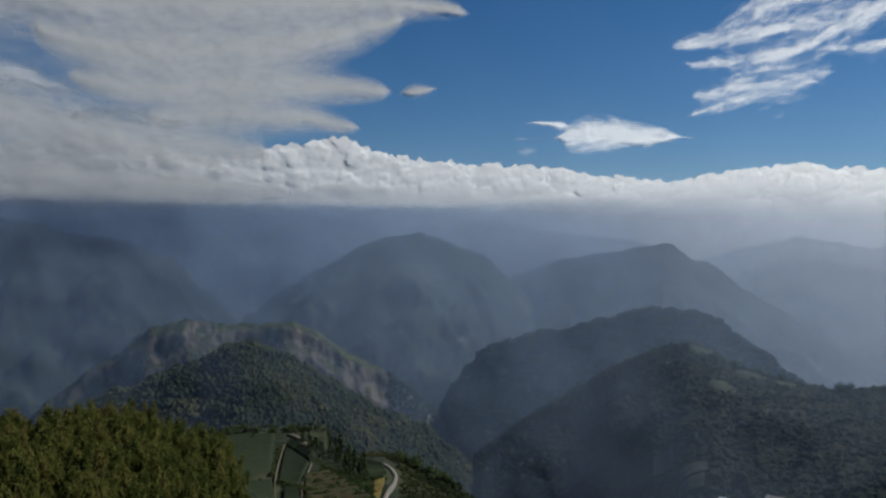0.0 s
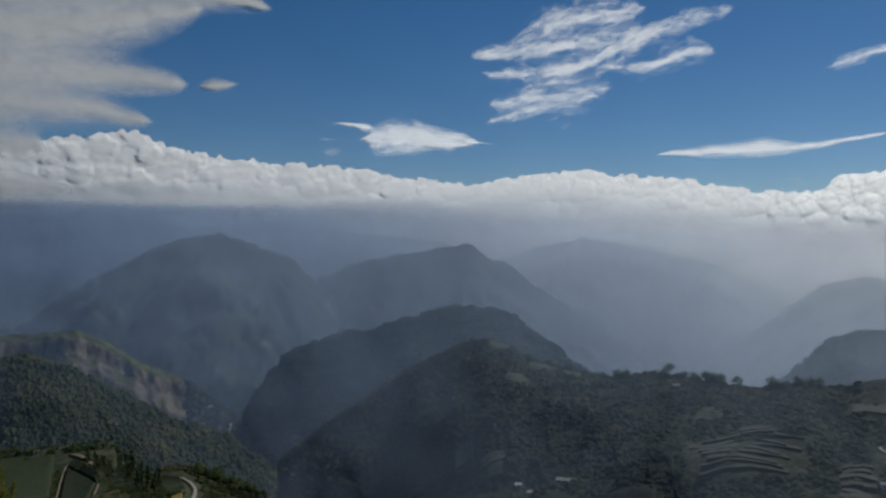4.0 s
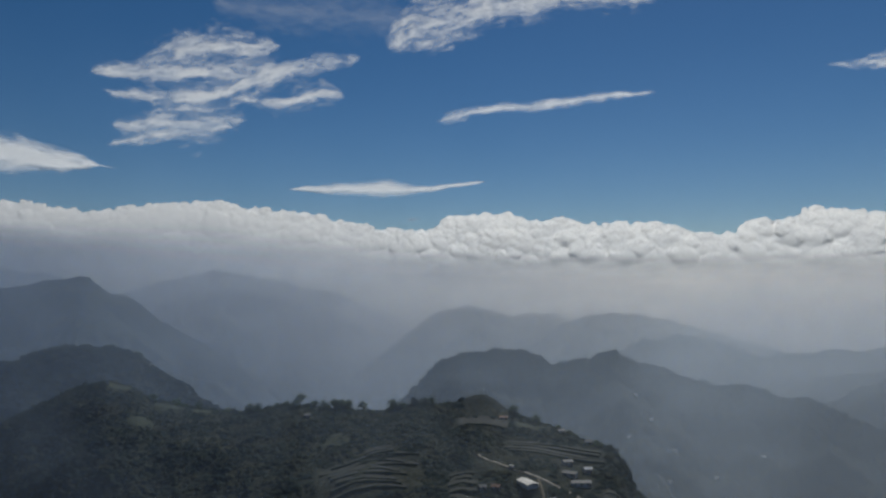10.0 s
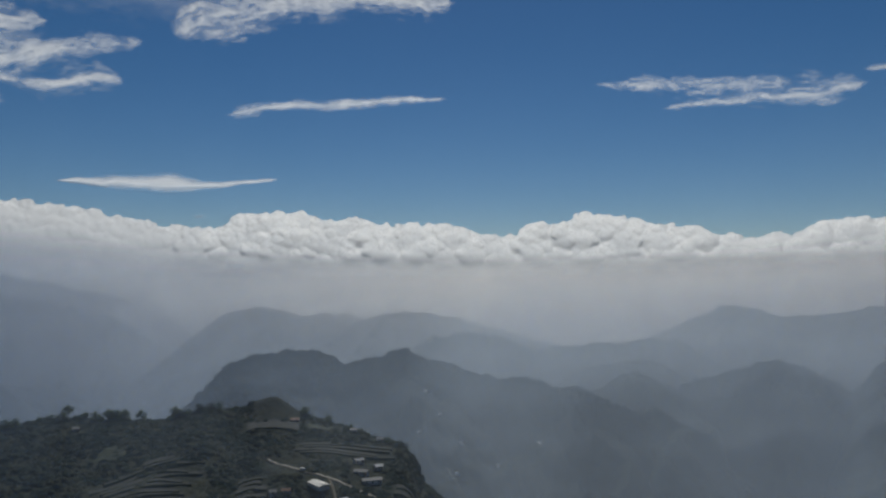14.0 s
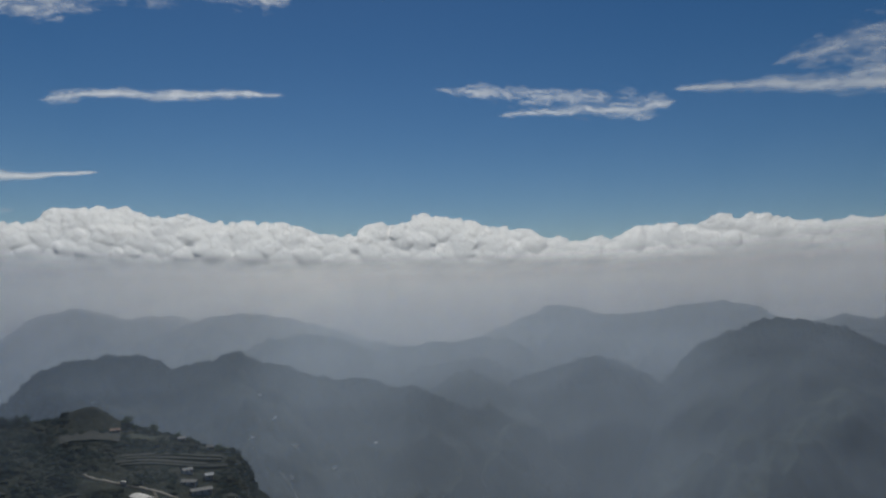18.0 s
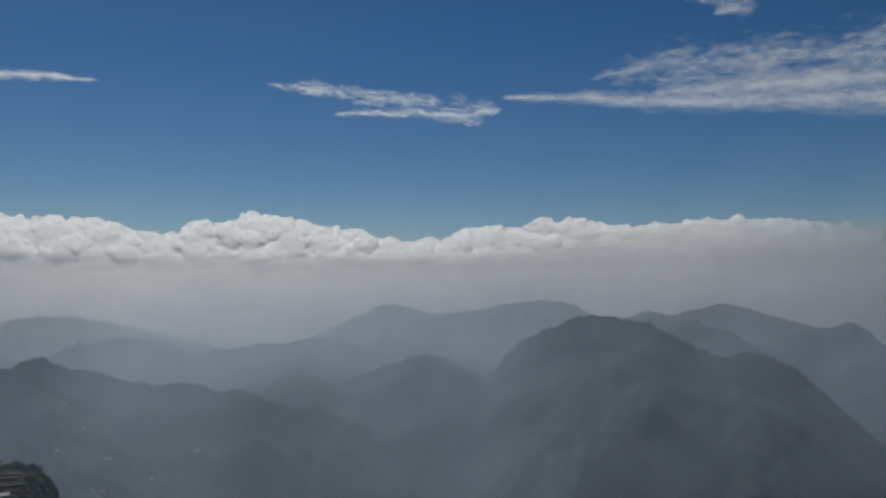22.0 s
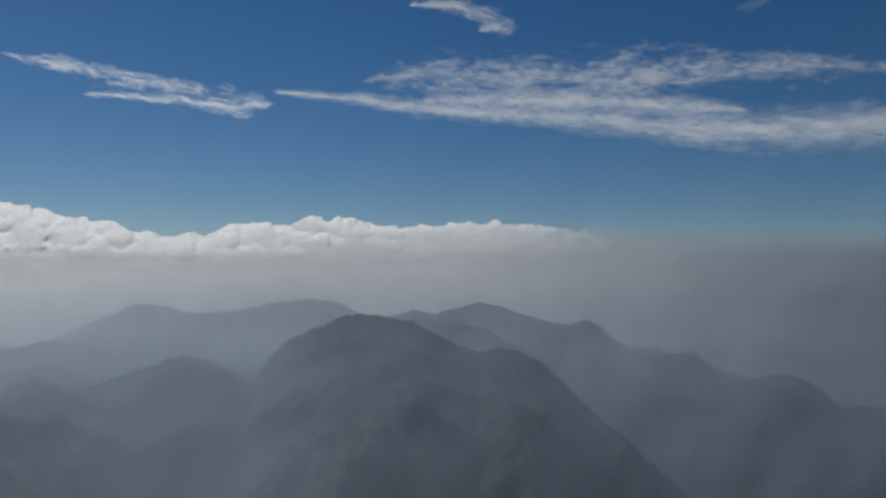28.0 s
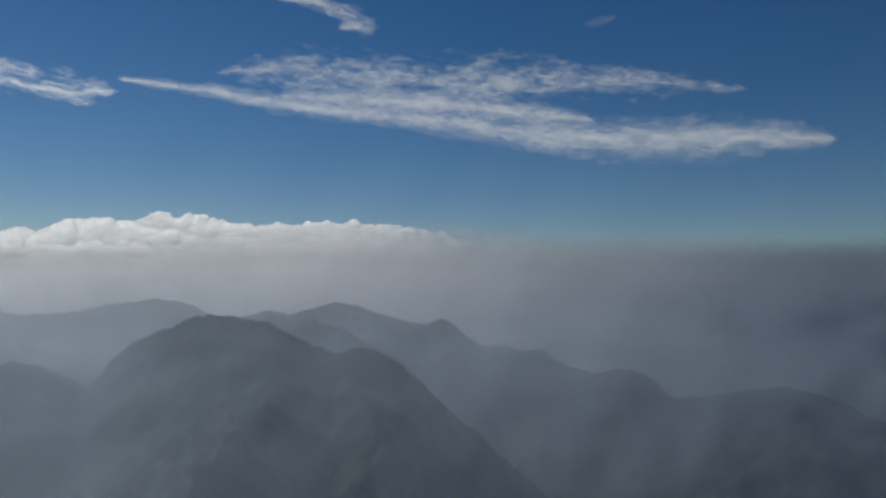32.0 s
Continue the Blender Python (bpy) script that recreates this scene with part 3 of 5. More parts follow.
        verts = place(gb[sub].ravel()[used], r, EYE + r * np.tan(np.radians(ge[sub].ravel()[used])))
        me = mesh_of("cumulus_bank", verts, faces.reshape(-1, 4), MAT_CUMULUS)
        lay_uv(me, np.stack([firm[sub].ravel()[used], 0 * r], -1))
        tagged(new("cumulus_bank", me), label, "cloud", "cumulus banks", "stuff")


cumulus([("bright white cauliflower cumulus bank on the horizon", -25.6, 60), ("low white cumulus bank with rounded billows", -82.0, -25.6), ("white cumulus bank fading into grey haze", -130, -82.0)],
        BANK_WEST + BANK_SOUTH + BANK_EAST, 4600, 5)

CLOUDS = {}  # strokes: bearing, height angle, half width, all in degrees
CLOUDS["plump_cloud"] = [[(-8.8, 8.45, 0.28), (-9.5, 8.55, 0.65), (-10.9, 8.75, 0.9), (-12.0, 8.6, 0.85), (-12.9, 8.7, 0.9), (-14.4, 8.45, 0.6), (-16.1, 8.35, 0.42), (-18.0, 8.25, 0.14)], [(-6.4, 9.51, 0.05), (-7.9, 9.5, 0.12), (-9.6, 9.3, 0.28)]]
CLOUDS["speck_cloud"] = [[(-5.4, 7.4, 0.09), (-6.4, 7.4, 0.22), (-7.4, 7.4, 0.09)]]
CLOUDS["feather_cloud"] = [[(-16.9, 14.7, 0.18), (-20.2, 15.2, 0.53), (-23.3, 16.6, 0.97), (-26.9, 17.3, 0.88), (-30.4, 17.7, 0.26)], [(-17.6, 14.6, 0.18), (-22.9, 15.1, 0.61), (-27.3, 15.6, 0.61), (-30.4, 16.4, 0.22)], [(-17.6, 13.5, 0.18), (-22.0, 13.3, 0.48), (-26.0, 13.8, 0.66), (-29.1, 15.4, 0.75), (-32.6, 16.2, 0.48), (-36.5, 17.1, 0.22)], [(-26.9, 13.7, 0.18), (-30.4, 13.5, 0.48), (-33.4, 14.3, 0.61), (-35.6, 14.3, 0.22)], [(-18.3, 11.0, 0.18), (-21.6, 11.6, 0.7), (-24.2, 11.8, 1.15), (-26.0, 12.0, 0.8), (-28.2, 12.2, 0.22)], [(-18.3, 9.7, 0.13), (-21.1, 10.6, 0.35), (-24.7, 11.3, 0.57), (-26.9, 11.6, 0.18)]]
CLOUDS["lens_cloud"] = [[(-31.0, 7.1, 0.07), (-34.0, 7.15, 0.24), (-35.8, 7.25, 0.42), (-37.3, 7.2, 0.36), (-38.3, 7.35, 0.55), (-39.8, 7.2, 0.34), (-41.2, 7.25, 0.2), (-44.1, 7.6, 0.14), (-46.4, 7.9, 0.05)]]
CLOUDS["thin_cloud"] = [[(-39.5, 4.9, 0.09), (-40.4, 4.9, 0.18), (-41.4, 4.9, 0.09)]]
CLOUDS["streak_cloud"] = [[(-42.3, 12.4, 0.16), (-43.2, 12.7, 0.36), (-46.0, 13.3, 0.16), (-49.9, 13.5, 0.30), (-54.9, 14.0, 0.22), (-59.4, 14.1, 0.09)]]
CLOUDS["ragged_cloud"] = [[(-38.0, 18.1, 0.13), (-40.0, 19.4, 1.05), (-42.5, 19.8, 1.32), (-45.5, 20.7, 0.88), (-49.4, 21.1, 0.79), (-53.9, 21.3, 0.61), (-58.8, 21.0, 0.53), (-60.1, 21.1, 0.13)], [(-37.5, 21.8, 0.26), (-42.5, 22.5, 1.05), (-49.9, 22.7, 1.32), (-57.4, 22.4, 1.05), (-61.0, 22.0, 0.26)]]
CLOUDS["pale_cloud"] = [[(-24.9, 20.2, 0.35), (-29.7, 20.1, 1.05), (-35.0, 20.1, 1.23), (-39.4, 19.9, 0.88), (-42.1, 20.1, 0.22)]]
CLOUDS["wisp_cloud"] = [[(-70.4, 14.8, 0.09), (-74.5, 14.6, 0.35), (-79.6, 14.0, 0.53), (-84.0, 13.5, 0.61), (-87.6, 13.1, 0.57), (-89.2, 13.3, 0.18)], [(-75.6, 12.8, 0.09), (-81.8, 13.1, 0.26), (-86.7, 12.8, 0.39), (-88.9, 13.0, 0.13)]]
CLOUDS["banner_cloud"] = [[(-95.5, 15.2, 0.10), (-98.6, 15.8, 0.5), (-101.5, 15.9, 1.0), (-105.0, 15.6, 1.2), (-110.2, 15.5, 1.0), (-116.0, 15.4, 1.2), (-121.7, 15.3, 1.1), (-126.8, 15.3, 0.7), (-131.0, 14.7, 0.45), (-136.2, 14.0, 0.13)]]
CLOUDS["ribbon_cloud"] = [[(-88.9, 14.1, 0.10), (-93.7, 14.0, 0.36), (-97.8, 13.7, 0.45), (-102.8, 13.1, 0.55), (-109.4, 12.8, 0.65), (-115.1, 12.3, 0.8), (-120.4, 11.4, 1.05), (-126.8, 10.9, 1.1), (-132.9, 10.7, 1.1), (-138.6, 10.5, 0.8), (-141.8, 10.0, 0.2)], [(-100.0, 13.9, 0.2), (-106.0, 14.0, 0.6), (-113.0, 13.8, 0.8), (-120.0, 13.0, 0.6), (-125.0, 12.4, 0.2)]]
CLOUDS["tuft_cloud"] = [[(-99.3, 20.9, 0.18), (-103.1, 20.8, 0.39), (-105.8, 20.0, 0.61), (-108.4, 19.3, 0.22)], [(-104.5, 19.2, 0.13), (-106.7, 19.1, 0.44), (-108.3, 19.3, 0.13)]]
CLOUDS["lone_puff"] = [[(-120.6, -0.6, 0.1), (-121.8, -0.5, 0.45), (-123.0, -0.6, 0.1)]]
CLOUDS["faint_cloud"] = [[(-123.4, 19.3, 0.09), (-125.2, 19.5, 0.26), (-126.9, 19.8, 0.09)]]
CLOUDS["billow_cloud"] = [[(27.2, 8.8, 0.15), (25.6, 9.2, 0.6), (23.2, 9.1, 0.7), (20.6, 8.8, 0.3), (18.6, 8.8, 0.08)], [(33.0, 11.0, 0.2), (30.5, 11.4, 0.7), (28.0, 10.8, 0.5), (25.5, 10.5, 0.1)]]
CLOUDS["grey_deck"] = [[(39.7, 16.38, 5.27), (31.0, 16.94, 2.63), (22.3, 17.09, 3.07), (12.3, 18.18, 2.63), (3.7, 18.34, 0.97), (-2.0, 17.69, 0.26)], [(29.7, 14.68, 0.44), (27.3, 14.09, 1.76), (24.1, 13.51, 2.72), (19.2, 13.97, 3.51), (13.5, 14.76, 2.85), (8.0, 16.03, 1.58), (2.8, 17.28, 0.44)], [(27.3, 11.68, 0.35), (23.4, 11.09, 1.58), (18.4, 11.45, 2.42), (13.1, 12.16, 2.11), (8.5, 12.13, 1.05), (4.1, 11.9, 0.35)], [(3.7, 11.78, 0.22), (2.2, 11.96, 0.4), (0.4, 12.18, 0.18)], [(22.3, 9.01, 1.32), (16.4, 9.75, 1.67), (11.4, 9.83, 0.97), (8.0, 9.34, 0.53), (6.3, 9.03, 0.18)], [(39.7, 8.34, 4.39), (31.0, 8.73, 3.29), (27.0, 8.04, 2.72), (22.3, 7.3, 2.11), (17.2, 7.12, 1.23), (13.1, 7.09, 0.44)], [(39.7, 4.0, 3.29), (31.0, 4.46, 2.55), (25.9, 4.48, 2.11), (20.4, 4.38, 1.58), (15.2, 4.26, 0.79), (11.4, 4.16, 0.26)]]
WORDS = {
    "plump_cloud": ("small plump white cloud in blue sky", 0.95, 0.34, 0.05, 0.42, 1.9, 0.9), "speck_cloud": ("tiny white scrap of cloud", 0.5, 0.4),
    "feather_cloud": ("feathery white altocumulus in ragged strokes", 0.9, 0.46, 0.06, 0.40, 1.0, 0.45), "lens_cloud": ("lens-shaped white cloud with drawn-out tail", 0.95, 0.18, 0.05, 0.40, 1.6, 0.8),
    "thin_cloud": ("tiny thin white cloud above the bank", 0.4, 0.3), "streak_cloud": ("long thin white streak of cloud", 0.85, 0.34, 0.05, 0.42, 1.1, 0.5),
    "ragged_cloud": ("ragged white cloud high overhead", 0.92, 0.5, 0.08, 0.40, 1.0, 0.5), "pale_cloud": ("pale thin grey sheet of cloud", 0.22, 0.3),
    "wisp_cloud": ("fine combed white cirrus wisps", 0.75, 0.55, 0.06, 0.42, 0.9, 0.3), "banner_cloud": ("long banner of mottled white altocumulus", 0.64, 0.42, 0.06, 0.35, 0.9, 0.3),
    "ribbon_cloud": ("long smooth white ribbon of cloud", 0.78, 0.26, 0.06, 0.36, 1.1, 0.3),
    "tuft_cloud": ("small white tuft of cirrus", 0.6, 0.45), "faint_cloud": ("faint smear of cirrus", 0.15, 0.3),
    "billow_cloud": ("soft bright billow in front of the grey deck", 0.5, 0.35, 0.09, 0.36, 1.2, 0.8, 4340),
    "lone_puff": ("tiny pale puff of cloud in grey haze", 0.3, 0.3, 0.05, 0.30, 1.0, 0.3, 2600), "grey_deck": ("large grey-white layered cloud deck", 0.97, 0.13, 0.10, 0.215, 1.15, 0.8, 4440),
}


def stroke_cloud(name, strokes, label, density, ragged, pitch=0.09, tint=0.36, gain=1.0, bulge=0.5, far=4510):
    """A sheet of vapour whose thickness follows drawn-out strokes (bearing, height angle, half width); where thick it
    bows away from the eye to brighten its tops.
    """
    seed = len(name) * 13 + len(strokes)
    lines = [np.array(s, float) for s in strokes]
    every = np.concatenate(lines)
    wide = every[:, 2].max() * 1.6 + 0.3
    bs = np.arange(every[:, 0].min() - 1.0, every[:, 0].max() + 1.0, pitch)
    es = np.arange(every[:, 1].min() - wide, every[:, 1].max() + wide, pitch)
    gb, ge = np.meshgrid(bs, es)
    tear = 0.35 + 0.65 * ragged
    b = gb + 1.3 * tear * (fbm(gb * 0.9, ge * 2.2, 5, seed) - 0.5)
    e = ge + 0.55 * tear * (fbm(gb * 0.8 + 50, ge * 2.0, 5, seed + 1) - 0.5)
    thick, owner = np.full(gb.shape, -4.0), np.zeros(gb.shape, int)
    for k, s in enumerate(lines):
        s = s[np.argsort(s[:, 0])]
        t = np.linspace(s[0, 0], s[-1, 0], 60)
        ec, w = (np.convolve(np.pad(np.interp(t, s[:, 0], s[:, j]), 3, "reflect", reflect_type="odd"), np.ones(7) / 7, "valid") for j in (1, 2))
        off = e - np.interp(b, t, ec)
        half = np.maximum(np.interp(b, t, w), 0.05) * 1.85
        ends = np.minimum(b - s[0, 0], s[-1, 0] - b)
        f = gain * (1 - np.abs(off) / half) - 1.6 * smooth(0.9, -0.6, ends)
        comb = fbm(b * 0.5 + 31 * k, off * 2.0, 4, seed + 5) - 0.5
        fluff = fbm(b * 1.7 + 11 * k, off * 4.5, 5, seed + 6) - 0.5
        here = np.clip(f, -4, 1.35) + ragged * (2.6 * comb + 2.2 * fluff)
        owner = np.where(here > thick, k, owner)
        thick = 0.15 * np.logaddexp(thick / 0.15, here / 0.15)
    thick = np.clip(thick, 0, 1.3)
    faces = grid_faces(*gb.shape)
    faces = faces[(thick.ravel()[faces] > 0.01).any(1)]
    lumps = fbm(gb * 1.2, ge * 2.0, 4, seed + 8) - 0.5
    body = np.pad(thick, 6, "edge")
    for _ in range(6):
        body = (body[1:-1, :-2] + body[1:-1, 1:-1] + body[1:-1, 2:] + body[:-2, 1:-1] + body[2:, 1:-1]) / 5
    r = far - 65 * np.maximum(ge, 0) + bulge * (45 * body + (7 * lumps + 60 * (fbm(gb * 0.22, ge * 0.5, 3, seed + 9) - 0.5)) * smooth(0.2, 0.9, thick))
    verts = place(gb, r, EYE + r * np.tan(np.radians(ge))).reshape(-1, 3)
    mat = vapour(name, density, [(0.0, (tint, tint, tint)), (1.0, (tint, tint, tint))], ragged, soft=1.2 if density > 0.96 else 1.6)
    home = Vector(verts[np.argmax(thick.ravel())].tolist())
    cloud = thing("cloud", Matrix.Translation(home), label, "cloud", "high clouds")
    of = owner.ravel()[faces[:, 0]]
    for k in np.unique(of):
        used, some = np.unique(faces[of == k], return_inverse=True)
        me = mesh_of("wisp", verts[used] - np.array(home), some.reshape(-1, 4), mat)
        lay_uv(me, np.stack([thick.ravel()[used], 0 * used], -1))
        tagged(part("wisp", me, mat, cloud), kind="stuff")


for name, strokes in CLOUDS.items():
    stroke_cloud(name, strokes, *WORDS[name])

# ---- plants ----
def leaves_material(name, colours, through=0.35, patch=(1 / 7, 1 / 7, 1 / 7), spread=0.25, lean=0.9):
    """Foliage that varies from leaf to leaf and from plant to plant; some light passes through."""
    m, n, l = material(name)
    ramp = n.new("ShaderNodeValToRGB")
    for k, c in enumerate(colours):
        e = ramp.color_ramp.elements[k] if k < 2 else ramp.color_ramp.elements.new(1.0)
        e.position, e.color = k / (len(colours) - 1), (*c, 1)
    isle = n.new("ShaderNodeNewGeometry").outputs["Random Per Island"]
    big = spot(n, l, patch, 4, 0.55)
    l.new(maths(n, l, "ADD", maths(n, l, "MULTIPLY", isle, spread), maths(n, l, "MULTIPLY", step(n, l, big, 0.3, 0.7), 1 - spread)), ramp.inputs[0])
    d, t, mix, out = (n.new("ShaderNode" + k) for k in ("BsdfDiffuse", "BsdfTranslucent", "MixShader", "OutputMaterial"))
    l.new(ramp.outputs[0], d.inputs[0])
    l.new(ramp.outputs[0], t.inputs[0])
    up = n.new("ShaderNodeVectorMath")
    up.operation, up.inputs[1].default_value = "ADD", (0, 0, lean)
    l.new(n.new("ShaderNodeNewGeometry").outputs["Normal"], up.inputs[0])
    unit = n.new("ShaderNodeVectorMath")
    unit.operation = "NORMALIZE"
    l.new(up.outputs[0], unit.inputs[0])
    fluffy = n.new("ShaderNodeBump")
    fluffy.inputs["Strength"].default_value, fluffy.inputs["Distance"].default_value = 0.7, 0.8
    l.new(spot(n, l, 1 / 1.6, 3, 0.6), fluffy.inputs["Height"])
    l.new(unit.outputs[0], fluffy.inputs["Normal"])
    l.new(fluffy.outputs[0], d.inputs["Normal"])
    mix.inputs[0].default_value = through
    l.new(d.outputs[0], mix.inputs[1])
    l.new(t.outputs[0], mix.inputs[2])
    l.new(mix.outputs[0], out.inputs["Surface"])
    return m


def plain(name, a, b, size=1.0, rough=0.85, metal=0.0, bump=0.3):
    m, n, l = material(name)
    f = spot(n, l, 1 / size, 5, 0.6)
    c = blend(n, l, step(n, l, f, 0.3, 0.7), a, b)
    c = blend(n, l, step(n, l, spot(n, l, 1 / (size * 9), 4), 0.45, 0.75, 0.0, 0.5), c, tuple(0.6 * v for v in a))
    finish(n, l, c, rough, f, bump, 0.1 * size, metal)
    return m


MAT_BAMBOO = leaves_material("bamboo_leaves", [(0.028, 0.038, 0.011), (0.070, 0.082, 0.020), (0.104, 0.104, 0.026), (0.124, 0.094, 0.036)], 0.45, (1 / 3.6, 1 / 3.6, 1 / 12), 0.10, 1.5)
MAT_CULM = plain("bamboo_culm", (0.10, 0.10, 0.03), (0.16, 0.15, 0.06), 0.4)
MAT_LEAF = leaves_material("dark_leaves", [(0.028, 0.044, 0.018), (0.052, 0.072, 0.028), (0.080, 0.092, 0.034)], 0.25)
MAT_LEAF_DIM = leaves_material("dusky_leaves", [(0.011, 0.016, 0.014), (0.019, 0.026, 0.020), (0.037, 0.038, 0.026)], 0.2, (1 / 30, 1 / 30, 1 / 30), 0.15, 2.4)
MAT_CANOPY = leaves_material("forest_leaves", [(0.016, 0.023, 0.012), (0.034, 0.042, 0.020), (0.056, 0.054, 0.027)], 0.2, (1 / 34, 1 / 34, 1 / 34), 0.12, 2.2)
MAT_BARK = plain("bark", (0.05, 0.04, 0.03), (0.10, 0.085, 0.065), 0.3)
MAT_TEA = plain("tea_bushes", (0.012, 0.0175, 0.008), (0.021, 0.028, 0.013), 1.2, bump=0.8)
MAT_TERRACE = plain("terrace_crop", (0.015, 0.0175, 0.0145), (0.025, 0.026, 0.021), 3.0)
MAT_PLOT = plain("pale_crop_plot", (0.030, 0.036, 0.024), (0.060, 0.062, 0.046), 5.0)
MAT_BANK = plain("grass_bank", (0.012, 0.020, 0.010), (0.030, 0.036, 0.016), 1.5, bump=0.8)
MAT_DRY = plain("dry_grass", (0.017, 0.019, 0.008), (0.042, 0.031, 0.013), 2.0, bump=0.6)
MAT_YELLOW = plain("yellow_grass", (0.055, 0.044, 0.012), (0.12, 0.085, 0.022), 1.5, bump=0.6)
MAT_EARTH = plain("bare_earth", (0.06, 0.052, 0.034), (0.10, 0.085, 0.056), 1.2)
MAT_CONCRETE = plain("pale_concrete", (0.115, 0.104, 0.086), (0.175, 0.158, 0.13), 2.0)
MAT_WALL = plain("house_wall", (0.32, 0.31, 0.29), (0.48, 0.46, 0.43), 1.0)
MAT_WHITE = plain("white_sheet_roof", (0.30, 0.295, 0.27), (0.42, 0.41, 0.38), 1.5, 0.5)
MAT_SHED = plain("pale_shed_roof", (0.44, 0.42, 0.37), (0.56, 0.53, 0.48), 2.5, 0.6)
MAT_PALE = plain("weathered_pale_roof", (0.10, 0.10, 0.095), (0.16, 0.155, 0.145), 1.5, 0.6)
MAT_GREY = plain("grey_sheet_roof", (0.20, 0.21, 0.22), (0.32, 0.33, 0.34), 1.5, 0.5)
MAT_RUST = plain("brown_roof", (0.16, 0.09, 0.06), (0.24, 0.15, 0.10), 1.0, 0.7)
MAT_GLASS = plain("dark_window", (0.02, 0.025, 0.03), (0.03, 0.035, 0.04), 0.5, 0.15)
MAT_STEEL = plain("galvanised_steel", (0.35, 0.36, 0.37), (0.45, 0.46, 0.47), 0.3, 0.4, 0.8)


def tube(points, radii, sides=6):
    points, radii = np.array(points, float), np.array(radii, float)
    ang = np.arange(sides) * 2 * math.pi / sides
    ring = np.stack([np.cos(ang), np.sin(ang), 0 * ang], -1)
    v = (points[:, None, :] + ring[None] * radii[:, None, None]).reshape(-1, 3)
    i = np.arange(len(points) * sides).reshape(-1, sides)
    j = np.roll(i, -1, 1)
    f = np.stack([i[:-1], j[:-1], j[1:], i[1:]], -1).reshape(-1, 4)
    return v, f


def join(pieces):
    vs, fs, count = [], [], 0
    for v, f in pieces:
        vs.append(v)
        fs.append(f + count)
        count += len(v)
    return np.concatenate(vs), np.concatenate(fs)


def leaf_quads(rnd, centres, length, width, droop):
    """A pointed leaf or spray at each centre."""
    k = len(centres)
    way = rnd.normal(size=(k, 3))
    way[:, 2] = way[:, 2] * 0.5 - droop
    way /= np.linalg.norm(way, axis=1)[:, None]
    side = np.cross(way, rnd.normal(size=(k, 3)))
    side /= np.linalg.norm(side, axis=1)[:, None] + 1e-9
    ln, wd = length * rnd.uniform(0.7, 1.3, (k, 1)), width * rnd.uniform(0.7, 1.3, (k, 1))
    v = np.stack([centres - way * ln * 0.4, centres + side * wd, centres + way * ln * 0.6, centres - side * wd], 1).reshape(-1, 3)
    return v, np.arange(4 * k).reshape(-1, 4)


def bamboo_shape(seed, clusters, per, size):
    rnd = np.random.RandomState(seed)
    high, bend, turn = rnd.uniform(10, 16), rnd.uniform(0.8, 2.2), rnd.uniform(0, 6.28)
    t = np.linspace(0, 1, 9)
    line = np.stack([bend * t**3 * math.cos(turn), bend * t**3 * math.sin(turn), high * t - 0.5 * bend * t**4], -1)
    culm = tube(line, 0.07 * (1 - 0.8 * t), 5)
    s = rnd.uniform(0.22, 1.0, clusters)
    core = np.stack([np.interp(s, t, line[:, j]) for j in range(3)], -1)
    spread = 1.35 * np.sin(np.clip(1.12 - s, 0.08, 1) * 2.4)
    core[:, :2] += rnd.normal(size=(clusters, 2)) * spread[:, None] * 0.55
    centres = np.repeat(core, per, 0) + rnd.normal(size=(clusters * per, 3)) * np.array([0.45, 0.45, 0.75])
    return culm, leaf_quads(rnd, centres, size, size * 0.13, 2.0)


def bamboo_grove():
    rnd = np.random.RandomState(40)
    spots = []
    while len(spots) < 2000:
        b, r = rnd.uniform(13.6, 44), math.sqrt(rnd.uniform(80**2, 207**2))
        if b < 16.1 + 0.8 * math.sin(r / 9) - 0.010 * (r - 120) or (r > 200 and rnd.rand() < 0.5):
            continue
        spots.append((b, r))
    spots.sort(key=lambda p: p[1])
    kinds = []
    for k in range(6):
        culm, fol = bamboo_shape(60 + k, 100, 10, 0.95)
        kinds.append((mesh_of("culm", *culm, MAT_CULM), mesh_of("foliage", *fol, MAT_BAMBOO, True)))
    rest = [bamboo_shape(80 + k, 72, 6, 1.2) for k in range(8)]
    pieces, stems, single = [], [], 0
    for k, (b, r) in enumerate(spots):
        p = place(b, r, near_ground(b, r) - 0.3)
        size, turn = rnd.uniform(0.42, 0.76), rnd.uniform(0, 360)
        if r < 139 and b < 36 and single < 300:
            single += 1
            m = pose(*p, 0, 0, turn) @ Matrix.Scale(size, 4)
            i = k % 6
            ob = thing("bamboo", m, "feathery yellow-green bamboo plume on the hill", "bamboo", "bamboo grove")
            part("culm", kinds[i][0], MAT_CULM, ob)
            part("foliage", kinds[i][1], MAT_BAMBOO, ob)
        else:
            c, s = math.cos(radians(turn)), math.sin(radians(turn))
            rot = np.array([[c, -s, 0], [s, c, 0], [0, 0, 1]]).T * size
            culm, fol = rest[k % 8]
            pieces.append((fol[0] @ rot + p, fol[1]))
            stems.append((culm[0] @ rot + p, culm[1]))
    ob = tagged(new("bamboo_thicket", mesh_of("bamboo_thicket", *join(pieces), MAT_BAMBOO, True)), "dense thicket of feathery yellow-green bamboo", "bamboo", kind="stuff")
    part("culms", mesh_of("culms", *join(stems), MAT_CULM), MAT_CULM, ob)


bamboo_grove()


